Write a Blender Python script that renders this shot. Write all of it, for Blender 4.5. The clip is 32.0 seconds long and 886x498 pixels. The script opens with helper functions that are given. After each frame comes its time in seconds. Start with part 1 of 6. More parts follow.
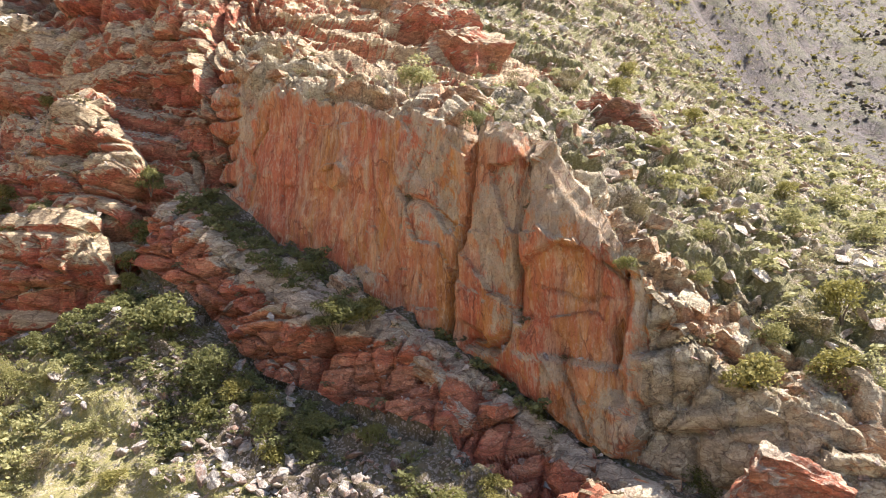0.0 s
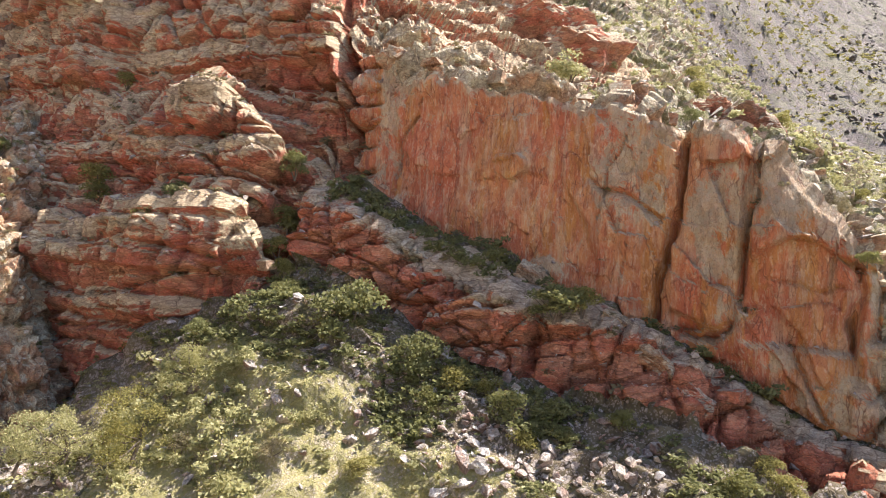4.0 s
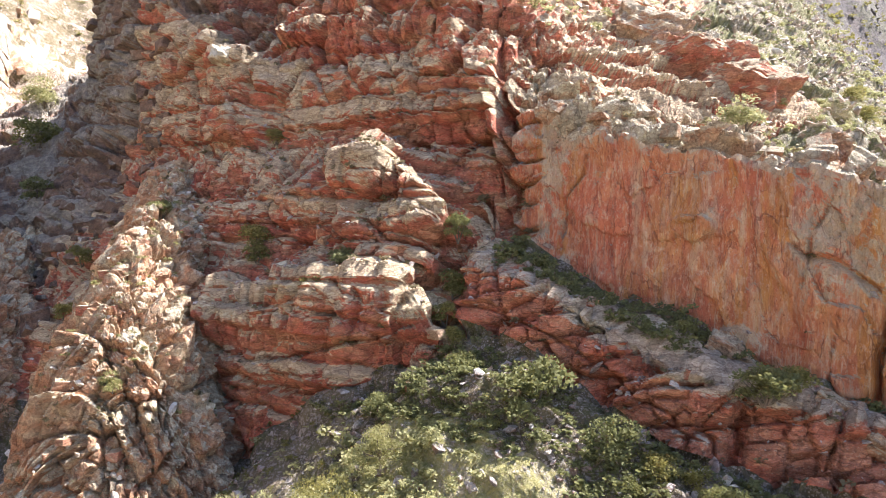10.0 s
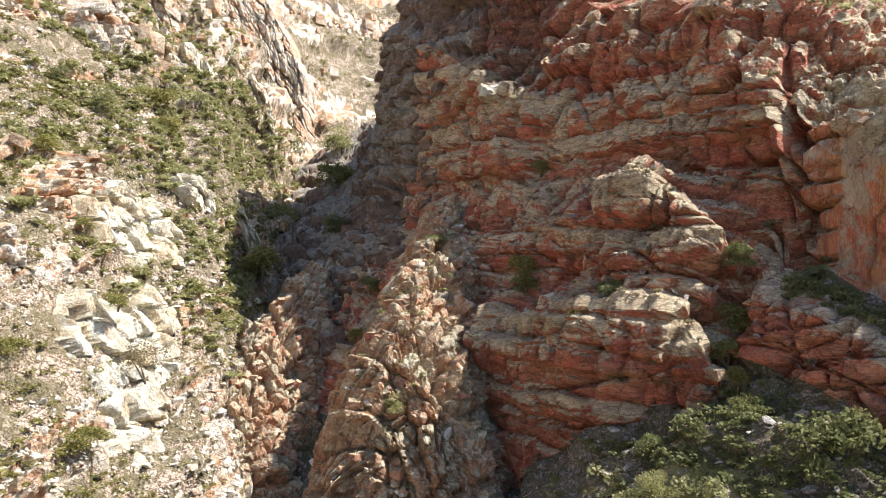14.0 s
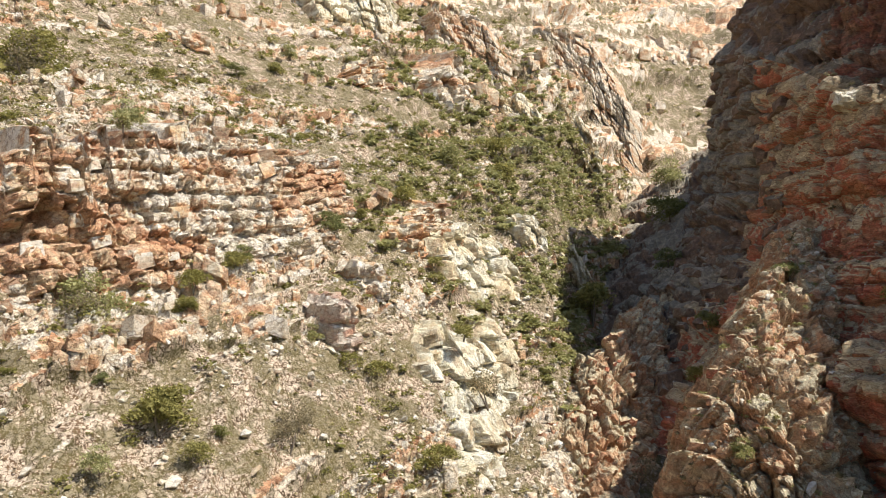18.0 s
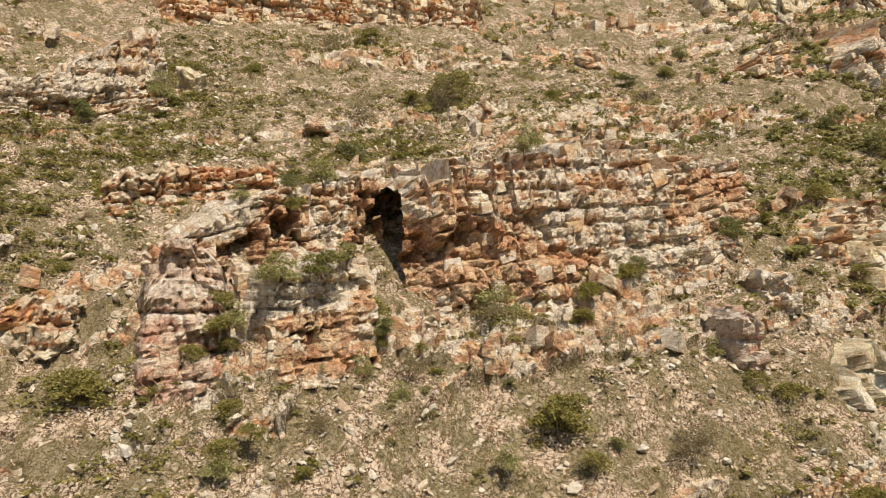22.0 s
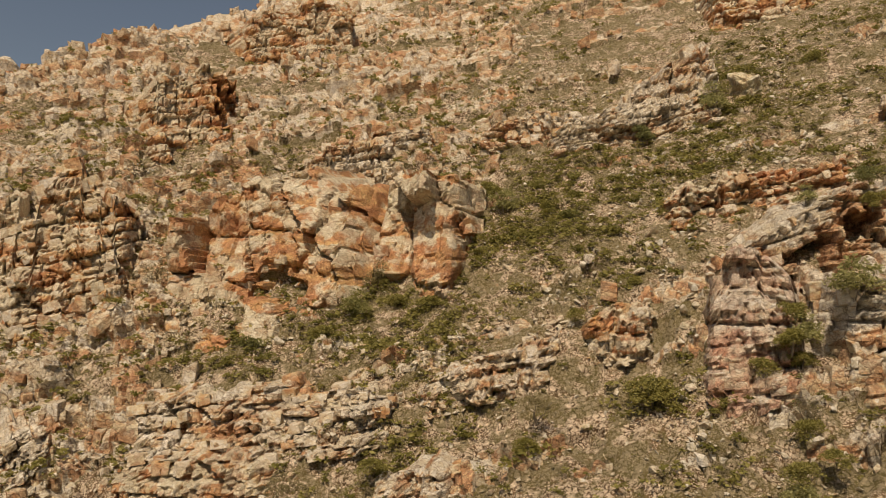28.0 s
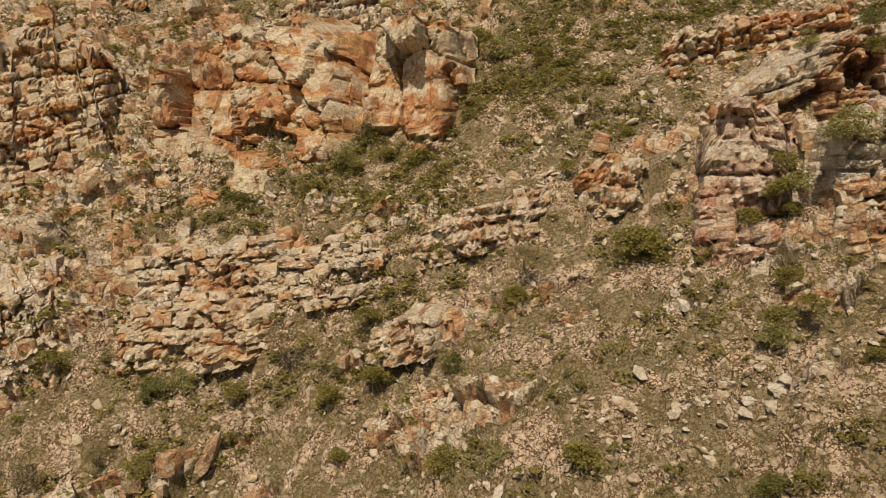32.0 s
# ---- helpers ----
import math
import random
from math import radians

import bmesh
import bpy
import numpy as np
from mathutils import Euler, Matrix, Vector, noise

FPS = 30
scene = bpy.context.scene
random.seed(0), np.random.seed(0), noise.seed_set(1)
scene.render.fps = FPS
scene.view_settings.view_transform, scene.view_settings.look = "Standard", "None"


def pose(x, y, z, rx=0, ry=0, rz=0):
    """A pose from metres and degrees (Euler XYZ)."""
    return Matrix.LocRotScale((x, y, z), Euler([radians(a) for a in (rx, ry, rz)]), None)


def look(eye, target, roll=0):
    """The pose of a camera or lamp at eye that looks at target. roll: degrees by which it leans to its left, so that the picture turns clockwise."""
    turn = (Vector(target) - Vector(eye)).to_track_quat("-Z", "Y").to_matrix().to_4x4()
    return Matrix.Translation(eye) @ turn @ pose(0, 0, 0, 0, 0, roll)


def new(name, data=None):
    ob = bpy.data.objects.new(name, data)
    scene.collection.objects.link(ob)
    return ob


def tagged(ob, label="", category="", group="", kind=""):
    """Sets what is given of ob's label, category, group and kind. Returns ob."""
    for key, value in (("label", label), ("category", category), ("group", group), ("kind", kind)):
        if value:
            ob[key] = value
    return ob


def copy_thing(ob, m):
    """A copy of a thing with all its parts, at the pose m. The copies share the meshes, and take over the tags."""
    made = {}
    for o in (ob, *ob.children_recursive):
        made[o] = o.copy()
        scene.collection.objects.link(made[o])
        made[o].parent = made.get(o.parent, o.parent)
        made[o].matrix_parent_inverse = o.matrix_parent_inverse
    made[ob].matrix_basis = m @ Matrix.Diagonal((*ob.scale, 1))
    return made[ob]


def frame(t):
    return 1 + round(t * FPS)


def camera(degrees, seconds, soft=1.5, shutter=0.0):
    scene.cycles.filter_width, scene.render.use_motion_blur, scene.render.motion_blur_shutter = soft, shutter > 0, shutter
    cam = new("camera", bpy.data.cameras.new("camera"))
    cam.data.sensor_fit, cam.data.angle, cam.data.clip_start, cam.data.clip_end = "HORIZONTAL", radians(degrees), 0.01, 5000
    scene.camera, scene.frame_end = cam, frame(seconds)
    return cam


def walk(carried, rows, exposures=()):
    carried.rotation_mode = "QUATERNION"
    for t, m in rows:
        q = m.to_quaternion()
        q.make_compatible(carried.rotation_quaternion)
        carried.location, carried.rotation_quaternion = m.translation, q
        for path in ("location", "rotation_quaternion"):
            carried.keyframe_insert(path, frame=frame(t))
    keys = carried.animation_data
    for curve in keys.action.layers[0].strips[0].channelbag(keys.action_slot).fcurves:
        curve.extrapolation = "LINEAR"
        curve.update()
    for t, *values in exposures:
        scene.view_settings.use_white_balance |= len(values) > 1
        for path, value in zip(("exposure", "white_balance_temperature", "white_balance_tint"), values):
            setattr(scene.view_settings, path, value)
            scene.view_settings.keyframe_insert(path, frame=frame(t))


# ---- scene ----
cam = camera(63.88, 32.0, 1.0)
PATH = [
    (0.0, pose(-0.00, 0.00, -0.00, 88.54, -0.24, -16.34)),
    (0.5, pose(-1.62, 0.68, -0.05, 88.52, -0.59, -16.20)),
    (1.0, pose(-3.59, 1.33, -0.15, 88.45, -0.93, -16.47)),
    (1.5, pose(-5.86, 1.91, -0.30, 88.39, -1.23, -17.29)),
    (2.0, pose(-8.38, 2.49, -0.42, 88.35, -1.61, -19.40)),
    (2.5, pose(-11.16, 3.22, -0.57, 88.38, -1.81, -21.48)),
    (3.0, pose(-14.12, 4.15, -0.66, 88.37, -1.96, -22.88)),
    (3.5, pose(-17.09, 5.23, -0.70, 88.32, -1.97, -22.75)),
    (4.0, pose(-19.93, 6.35, -0.75, 88.27, -1.67, -22.67)),
    (4.5, pose(-22.25, 7.35, -0.70, 88.13, -1.43, -22.64)),
    (6.5, pose(-25.88, 9.97, 0.49, 88.08, -0.69, -21.48)),
    (7.0, pose(-25.93, 10.25, 1.30, 88.17, -0.54, -21.51)),
    (7.5, pose(-25.88, 10.36, 2.04, 88.23, -0.41, -21.47)),
    (8.0, pose(-25.88, 10.41, 2.69, 88.28, -0.28, -21.47)),
    (8.5, pose(-25.87, 10.48, 3.28, 88.37, -0.23, -21.48)),
    (9.0, pose(-25.92, 10.56, 3.70, 88.36, -0.12, -19.99)),
    (9.5, pose(-25.93, 10.59, 4.06, 88.39, -0.02, -17.11)),
    (10.0, pose(-25.90, 10.54, 4.36, 88.46, 0.08, -15.57)),
    (10.5, pose(-25.88, 10.56, 4.98, 88.28, 0.28, -13.10)),
    (11.0, pose(-25.82, 10.61, 5.42, 88.38, 0.53, -9.66)),
    (11.5, pose(-25.79, 10.68, 5.36, 88.76, 0.51, -7.64)),
    (12.0, pose(-25.81, 10.81, 5.30, 89.11, 0.60, -5.42)),
    (12.5, pose(-25.80, 10.97, 5.24, 89.47, 0.67, -2.72)),
    (13.0, pose(-25.80, 11.08, 5.18, 89.82, 0.73, -0.00)),
    (13.5, pose(-25.84, 11.22, 5.10, 90.19, 0.81, 2.79)),
    (14.0, pose(-25.89, 11.36, 4.99, 90.62, 0.86, 5.64)),
    (14.5, pose(-25.94, 11.46, 4.85, 91.13, 0.89, 8.68)),
    (16.5, pose(-26.22, 11.65, 4.20, 93.24, 1.41, 21.42)),
    (17.0, pose(-26.26, 11.73, 4.11, 93.63, 1.25, 24.82)),
    (17.5, pose(-26.30, 11.78, 4.03, 94.09, 1.24, 28.27)),
    (18.0, pose(-26.37, 11.83, 3.96, 94.47, 1.19, 31.72)),
    (18.5, pose(-26.43, 11.91, 3.91, 94.89, 1.02, 35.47)),
    (19.0, pose(-26.44, 11.96, 3.99, 95.02, 0.96, 39.28)),
    (19.5, pose(-26.35, 12.04, 4.19, 94.90, 0.96, 43.21)),
    (20.0, pose(-26.32, 12.12, 4.31, 94.97, 0.83, 47.02)),
    (20.5, pose(-26.32, 12.15, 4.43, 95.03, 0.65, 50.94)),
    (21.0, pose(-26.28, 12.18, 4.55, 95.07, 0.46, 55.00)),
    (21.5, pose(-26.27, 12.24, 4.65, 95.12, 0.28, 59.06)),
    (22.0, pose(-26.28, 12.29, 4.77, 95.14, 0.08, 62.96)),
    (22.5, pose(-26.28, 12.34, 4.83, 95.21, -0.09, 66.77)),
    (23.0, pose(-26.30, 12.39, 4.88, 95.29, -0.36, 70.66)),
    (23.5, pose(-26.31, 12.44, 4.91, 95.33, -0.63, 75.08)),
    (24.0, pose(-26.30, 12.43, 4.93, 95.36, -0.90, 79.34)),
    (24.5, pose(-26.36, 12.47, 4.93, 95.43, -1.15, 84.10)),
    (25.0, pose(-26.42, 12.50, 4.97, 95.50, -1.63, 88.66)),
    (25.5, pose(-26.42, 12.49, 5.02, 95.35, -1.85, 93.22)),
    (26.0, pose(-26.50, 12.46, 5.03, 95.38, -2.21, 97.87)),
    (26.5, pose(-26.55, 12.47, 5.03, 95.37, -2.52, 102.94)),
    (28.5, pose(-26.66, 12.54, 5.03, 95.56, -0.29, 106.67)),
    (29.0, pose(-26.65, 12.50, 4.95, 93.89, -0.20, 106.46)),
    (29.5, pose(-26.70, 12.53, 4.98, 90.69, -0.12, 106.37)),
    (30.0, pose(-26.73, 12.56, 5.03, 90.11, 0.03, 106.24)),
    (30.5, pose(-26.74, 12.55, 5.02, 88.95, 0.04, 106.11)),
    (31.0, pose(-26.76, 12.58, 5.02, 87.26, 0.07, 106.02)),
    (31.5, pose(-26.76, 12.56, 5.01, 85.63, 0.17, 105.87)),
    (32.0, pose(-26.78, 12.59, 5.05, 83.89, 0.21, 105.82)),
]
EXPOSURES = [(0, 1.4, 6500, 18), (4, 1.5, 6400, 19), (9, 1.75, 6000, 19), (12.4, 1.6, 6000, 17), (13.2, 1.15, 6000, 14), (15, 0.95, 6100, 12), (17, 0.7, 6300, 10),
             (19, 0.45, 6700, 9), (22, 0.1, 7500, 12), (26, -0.42, 8600, 14), (32, -0.45, 8900, 14)]
walk(cam, PATH, EXPOSURES)

# ---- sky and sun ----
SUN_AZ, SUN_EL = 88.5, 54.2            # degrees clockwise from +y, above the horizon
world = bpy.data.worlds.new("sky")
scene.world = world
world.use_nodes = True
wn = world.node_tree.nodes
sky = wn.new("ShaderNodeTexSky")
sky.sky_type = "NISHITA"
sky.sun_disc = False
sky.sun_elevation, sky.sun_rotation = radians(SUN_EL), radians(SUN_AZ)
world.node_tree.links.new(sky.outputs[0], wn["Background"].inputs[0])
wn["Background"].inputs[1].default_value = 0.095
sun_data = bpy.data.lights.new("sun", "SUN")
sun_data.energy, sun_data.angle, sun_data.color = 5.0, radians(0.5), (1.0, 0.94, 0.84)
sun = new("sun", sun_data)
sa, se = radians(SUN_AZ), radians(SUN_EL)
sun.matrix_world = look((0, 0, 0), (-math.sin(sa) * math.cos(se), -math.cos(sa) * math.cos(se), -math.sin(se)))

# ---- materials ----
class Nodes:
    """A short hand for node trees."""
    def __init__(self, name, rough=0.9):
        self.m = bpy.data.materials.new(name)
        self.m.use_nodes = True
        self.t = self.m.node_tree
        self.bsdf = self.t.nodes["Principled BSDF"]
        self.bsdf.inputs["Roughness"].default_value = rough
        self.bsdf.inputs["Specular IOR Level"].default_value = 0.25
        self.geo = self.t.nodes.new("ShaderNodeNewGeometry")
        self.pos = self.geo.outputs["Position"]

    def link(self, a, b):
        self.t.links.new(a, b)

    def put(self, socket, value):
        if isinstance(value, bpy.types.NodeSocket):
            self.link(value, socket)
        else:
            socket.default_value = (*value, 1) if isinstance(value, tuple) and len(value) == 3 and socket.type == "RGBA" else value

    def math(self, op, a, b=0.0, clamp=False):
        n = self.t.nodes.new("ShaderNodeMath")
        n.operation, n.use_clamp = op, clamp
        self.put(n.inputs[0], a), self.put(n.inputs[1], b)
        return n.outputs[0]

    def noise(self, scale, detail=4.0, rough=0.6, vector=None, warp=0.0):
        n = self.t.nodes.new("ShaderNodeTexNoise")
        self.link(vector or self.pos, n.inputs["Vector"])
        n.inputs["Scale"].default_value, n.inputs["Detail"].default_value = scale, detail
        n.inputs["Roughness"].default_value, n.inputs["Distortion"].default_value = rough, warp
        return n.outputs[0]

    def voronoi(self, scale, feature="DISTANCE_TO_EDGE", vector=None):
        n = self.t.nodes.new("ShaderNodeTexVoronoi")
        n.feature = feature
        self.link(vector or self.pos, n.inputs["Vector"])
        n.inputs["Scale"].default_value = scale
        return n.outputs[0]

    def warped(self, vector, scale, amount):
        n = self.t.nodes.new("ShaderNodeTexNoise")
        self.link(self.pos, n.inputs["Vector"])
        n.inputs["Scale"].default_value, n.inputs["Detail"].default_value = scale, 4
        v = self.t.nodes.new("ShaderNodeVectorMath")
        v.operation = "MULTIPLY_ADD"
        self.link(n.outputs["Color"], v.inputs[0])
        v.inputs[1].default_value = (amount, amount, amount)
        self.link(vector, v.inputs[2])
        return v.outputs[0]

    def cell(self, scale, vector=None):
        """A number of its own for each cell."""
        n = self.t.nodes.new("ShaderNodeTexVoronoi")
        self.link(vector or self.pos, n.inputs["Vector"])
        n.inputs["Scale"].default_value = scale
        x = self.t.nodes.new("ShaderNodeSeparateColor")
        self.link(n.outputs["Color"], x.inputs[0])
        return x.outputs[0]

    def ramp(self, value, lo, hi):
        n = self.t.nodes.new("ShaderNodeMapRange")
        n.interpolation_type = "SMOOTHSTEP"
        self.put(n.inputs[0], value)
        n.inputs[1].default_value, n.inputs[2].default_value = lo, hi
        return n.outputs[0]

    def mix(self, fac, a, b, blend="MIX"):
        n = self.t.nodes.new("ShaderNodeMix")
        n.data_type, n.blend_type = "RGBA", blend
        self.put(n.inputs[0], fac), self.put(n.inputs[6], a), self.put(n.inputs[7], b)
        return n.outputs[2]

    def stretch(self, along, out, up):
        """The place, turned into the wall's directions and stretched."""
        n = self.t.nodes.new("ShaderNodeMapping")
        n.vector_type = "POINT"
        self.link(self.pos, n.inputs[0])
        n.inputs["Rotation"].default_value = (0, 0, math.atan2(0.824, 0.567))
        n2 = self.t.nodes.new("ShaderNodeMapping")
        self.link(n.outputs[0], n2.inputs[0])
        n2.inputs["Scale"].default_value = (along, out, up)
        return n2.outputs[0]

    def upness(self):
        n = self.t.nodes.new("ShaderNodeSeparateXYZ")
        self.link(self.geo.outputs["Normal"], n.inputs[0])
        return n.outputs[2]

    def random(self):
        return self.t.nodes.new("ShaderNodeObjectInfo").outputs["Random"]

    def grown(self):
        """How much lichen has settled at each place of the rock."""
        n = self.t.nodes.new("ShaderNodeAttribute")
        n.attribute_name = "lichen"
        return n.outputs["Fac"]

    def island(self):
        return self.geo.outputs["Random Per Island"]

    def finish(self, colour, *bumps):
        self.put(self.bsdf.inputs["Base Color"], colour)
        last = None
        for height, strength, distance in bumps:
            n = self.t.nodes.new("ShaderNodeBump")
            n.inputs["Strength"].default_value, n.inputs["Distance"].default_value = strength, distance
            self.put(n.inputs["Height"], height)
            if last:
                self.link(last, n.inputs["Normal"])
            last = n.outputs[0]
        if last:
            self.link(last, self.bsdf.inputs["Normal"])
        return self.m


def rock(name, base, second, lichen, cover, pale=0.0, bed_up=0.25, vary=None, cream=(0.6, 0.52, 0.41), cracks=0.25, stain=0.55, flat=False, lean=0.45):
    """Jointed quartzite: two rock colours in beds, lichen on what faces up, dark cracks and stains."""
    n = Nodes(name, 0.88)
    beds = n.stretch(0.22, 0.22, bed_up * 2)
    c = n.mix(n.ramp(n.noise(1.0, 5, 0.65, beds, 0.6), 0.38, 0.62), base, second)
    c = n.mix(n.math("MULTIPLY", n.ramp(n.noise(0.9, 6, 0.7), 0.5, 0.72), 0.6), c, tuple(v * 0.55 for v in second))
    if pale:
        c = n.mix(n.math("MULTIPLY", n.ramp(n.math("ADD", n.noise(0.45, 6, 0.65), n.math("MULTIPLY", n.grown(), 0.35)), 0.42, 0.58), pale), c, (0.78, 0.68, 0.53))
    if vary:
        pick = n.random() if vary == "object" else n.island()
        c = n.mix(n.math("MULTIPLY", n.ramp(pick, 0.55, 0.95), 0.7), c, cream)
        c = n.mix(n.math("MULTIPLY", n.ramp(pick, 0.3, 0.05), 0.65), c, tuple(v * 0.9 for v in second))
    patch = n.math("ADD", n.math("MULTIPLY", n.noise(0.28, 8, 0.7, warp=0.6), 0.6), n.math("MULTIPLY", n.noise(1.1, 6, 0.7), 0.4))
    up = n.math("ADD", n.math("MULTIPLY", n.upness(), lean), n.math("MULTIPLY", n.math("SUBTRACT", patch, 0.5), 4.2 if lean < 0.6 else 3.2))
    up = n.math("ADD", up, 0.3 if lean < 0.6 else 0.12)
    up = n.math("ADD", up, n.grown())
    c = n.mix(n.math("MULTIPLY", n.ramp(up, 0.75 - cover, 1.15 - cover), 0.88), c, lichen)
    own = n.warped(n.stretch(0.4, 0.4, 1.35) if flat else n.stretch(0.7, 0.7, 1.1 if bed_up > 0.1 else 0.35), 1.1, 0.8 if flat else 1.1)
    block = n.mix(n.cell(0.95, own), (0.36, 0.36, 0.36), (0.8, 0.8, 0.8))
    c = n.mix(0.5, c, block, "OVERLAY")
    flake = n.mix(n.cell(2.6, own), (0.38, 0.38, 0.38), (0.74, 0.74, 0.74))
    c = n.mix(0.6, c, flake, "OVERLAY")
    spots = n.ramp(n.noise(5.5, 5, 0.7), 0.56, 0.7)
    c = n.mix(n.math("MULTIPLY", spots, stain), c, (0.09, 0.075, 0.06))
    fine = n.noise(13, 5, 0.75)
    c = n.mix(0.55, c, n.mix(fine, (0.25, 0.25, 0.25), (0.85, 0.85, 0.85)), "OVERLAY")
    cells, small = n.voronoi(0.95, vector=own), n.voronoi(2.6, vector=own)
    crack = n.math("ADD", n.ramp(cells, 0.0, 0.07), n.math("MULTIPLY", n.ramp(small, 0.0, 0.1), 0.5))
    c = n.mix(n.math("MULTIPLY", n.ramp(cells, 0.02 + 0.04 * cracks, 0.005), cracks), c, tuple(v * 0.3 for v in second))
    c = n.mix(n.math("MULTIPLY", n.ramp(small, 0.02 + 0.07 * cracks, 0.005), 0.7 * cracks), c, tuple(v * 0.35 for v in second))
    tiny = n.voronoi(6.5, vector=own)
    c = n.mix(0.5, c, n.mix(n.cell(6.5, own), (0.34, 0.34, 0.34), (0.74, 0.74, 0.74)), "OVERLAY")
    c = n.mix(n.math("MULTIPLY", n.ramp(tiny, 0.07, 0.02), 0.45 * cracks), c, tuple(v * 0.3 for v in second))
    speck = n.ramp(n.noise(7.5, 6, 0.8), 0.57, 0.6)
    c = n.mix(n.math("MULTIPLY", speck, 0.4), c, tuple(min(0.8, v * 1.35) for v in lichen))
    rough = n.noise(2.6, 9, 0.72, warp=0.4)
    return n.finish(c, (crack, 0.2 + 0.6 * cracks, 0.14), (rough, 1.0, 0.4))


def streaked(name):
    """The smooth wall: orange red with thin pale and dark runs down it, lichen where it has settled."""
    n = Nodes(name, 0.8)
    run = n.stretch(0.9, 0.9, 0.09)
    wide = n.stretch(0.2, 0.2, 0.05)
    c = n.mix(n.ramp(n.noise(1.0, 5, 0.6, wide, 0.7), 0.4, 0.6), (0.6, 0.19, 0.1), (0.64, 0.28, 0.13))
    c = n.mix(n.math("MULTIPLY", n.ramp(n.noise(0.35, 7, 0.68, warp=1.0), 0.48, 0.62), 0.5), c, (0.52, 0.15, 0.085))
    c = n.mix(n.math("MULTIPLY", n.ramp(n.noise(1.0, 5, 0.65, n.stretch(0.4, 0.4, 0.05), 0.5), 0.52, 0.62), 0.75), c, (0.56, 0.26, 0.08))
    c = n.mix(n.math("MULTIPLY", n.ramp(n.noise(1.0, 7, 0.75, run), 0.51, 0.6), 0.6), c, (0.62, 0.42, 0.27))
    c = n.mix(n.math("MULTIPLY", n.ramp(n.noise(1.5, 7, 0.78, run), 0.53, 0.61), 0.45), c, (0.22, 0.08, 0.05))
    c = n.mix(n.math("MULTIPLY", n.ramp(n.noise(3.2, 6, 0.78, run), 0.53, 0.6), 0.5), c, (0.66, 0.46, 0.31))
    grow = n.math("ADD", n.math("MULTIPLY", n.math("SUBTRACT", n.noise(1.0, 9, 0.76, n.stretch(0.6, 0.6, 0.3), 0.5), 0.5), 3.2), n.grown())
    grow = n.math("ADD", grow, n.math("MULTIPLY", n.upness(), 0.8))
    grey = n.mix(n.ramp(n.noise(1.6, 8, 0.75), 0.42, 0.58), (0.52, 0.41, 0.26), (0.48, 0.44, 0.32))
    grey = n.mix(n.math("MULTIPLY", n.ramp(n.noise(4.5, 6, 0.75), 0.54, 0.64), 0.6), grey, (0.16, 0.13, 0.09))
    c = n.mix(n.math("MULTIPLY", n.ramp(grow, 0.36, 0.66), 0.8), c, grey)
    chips = n.ramp(n.noise(3.5, 7, 0.78, n.stretch(1, 1, 0.5)), 0.56, 0.59)
    c = n.mix(n.math("MULTIPLY", chips, 0.5), c, (0.7, 0.48, 0.34))
    long_cells = n.warped(n.stretch(1, 1, 0.22), 0.9, 0.5)
    small_cells = n.warped(n.stretch(1, 1, 0.45), 1.7, 0.4)
    far_crack, near_crack = n.voronoi(0.8, vector=long_cells), n.voronoi(2.3, vector=small_cells)
    some = n.ramp(n.noise(0.5, 6, 0.65), 0.48, 0.62)
    c = n.mix(0.4, c, n.mix(n.cell(0.8, long_cells), (0.4, 0.4, 0.4), (0.68, 0.68, 0.68)), "OVERLAY")
    c = n.mix(0.5, c, n.mix(n.cell(2.3, small_cells), (0.36, 0.36, 0.36), (0.7, 0.7, 0.7)), "OVERLAY")
    c = n.mix(n.math("MULTIPLY", n.ramp(far_crack, 0.03, 0.008), n.math("MULTIPLY", some, 0.6)), c, (0.16, 0.06, 0.04))
    c = n.mix(n.math("MULTIPLY", n.ramp(near_crack, 0.05, 0.01), n.math("MULTIPLY", some, 0.35)), c, (0.16, 0.06, 0.04))
    pits = n.ramp(n.noise(3.2, 7, 0.78, n.stretch(1, 1, 0.5)), 0.6, 0.63)
    c = n.mix(n.math("MULTIPLY", pits, 0.5), c, (0.16, 0.06, 0.04))
    c = n.mix(0.6, c, n.mix(n.noise(8, 7, 0.8), (0.15, 0.15, 0.15), (0.95, 0.95, 0.95)), "OVERLAY")
    return n.finish(c, (n.noise(1.4, 9, 0.74, n.stretch(1, 1, 0.5)), 1.0, 0.7), (n.ramp(far_crack, 0, 0.05), 0.35, 0.12), (n.ramp(near_crack, 0, 0.08), 0.3, 0.07))


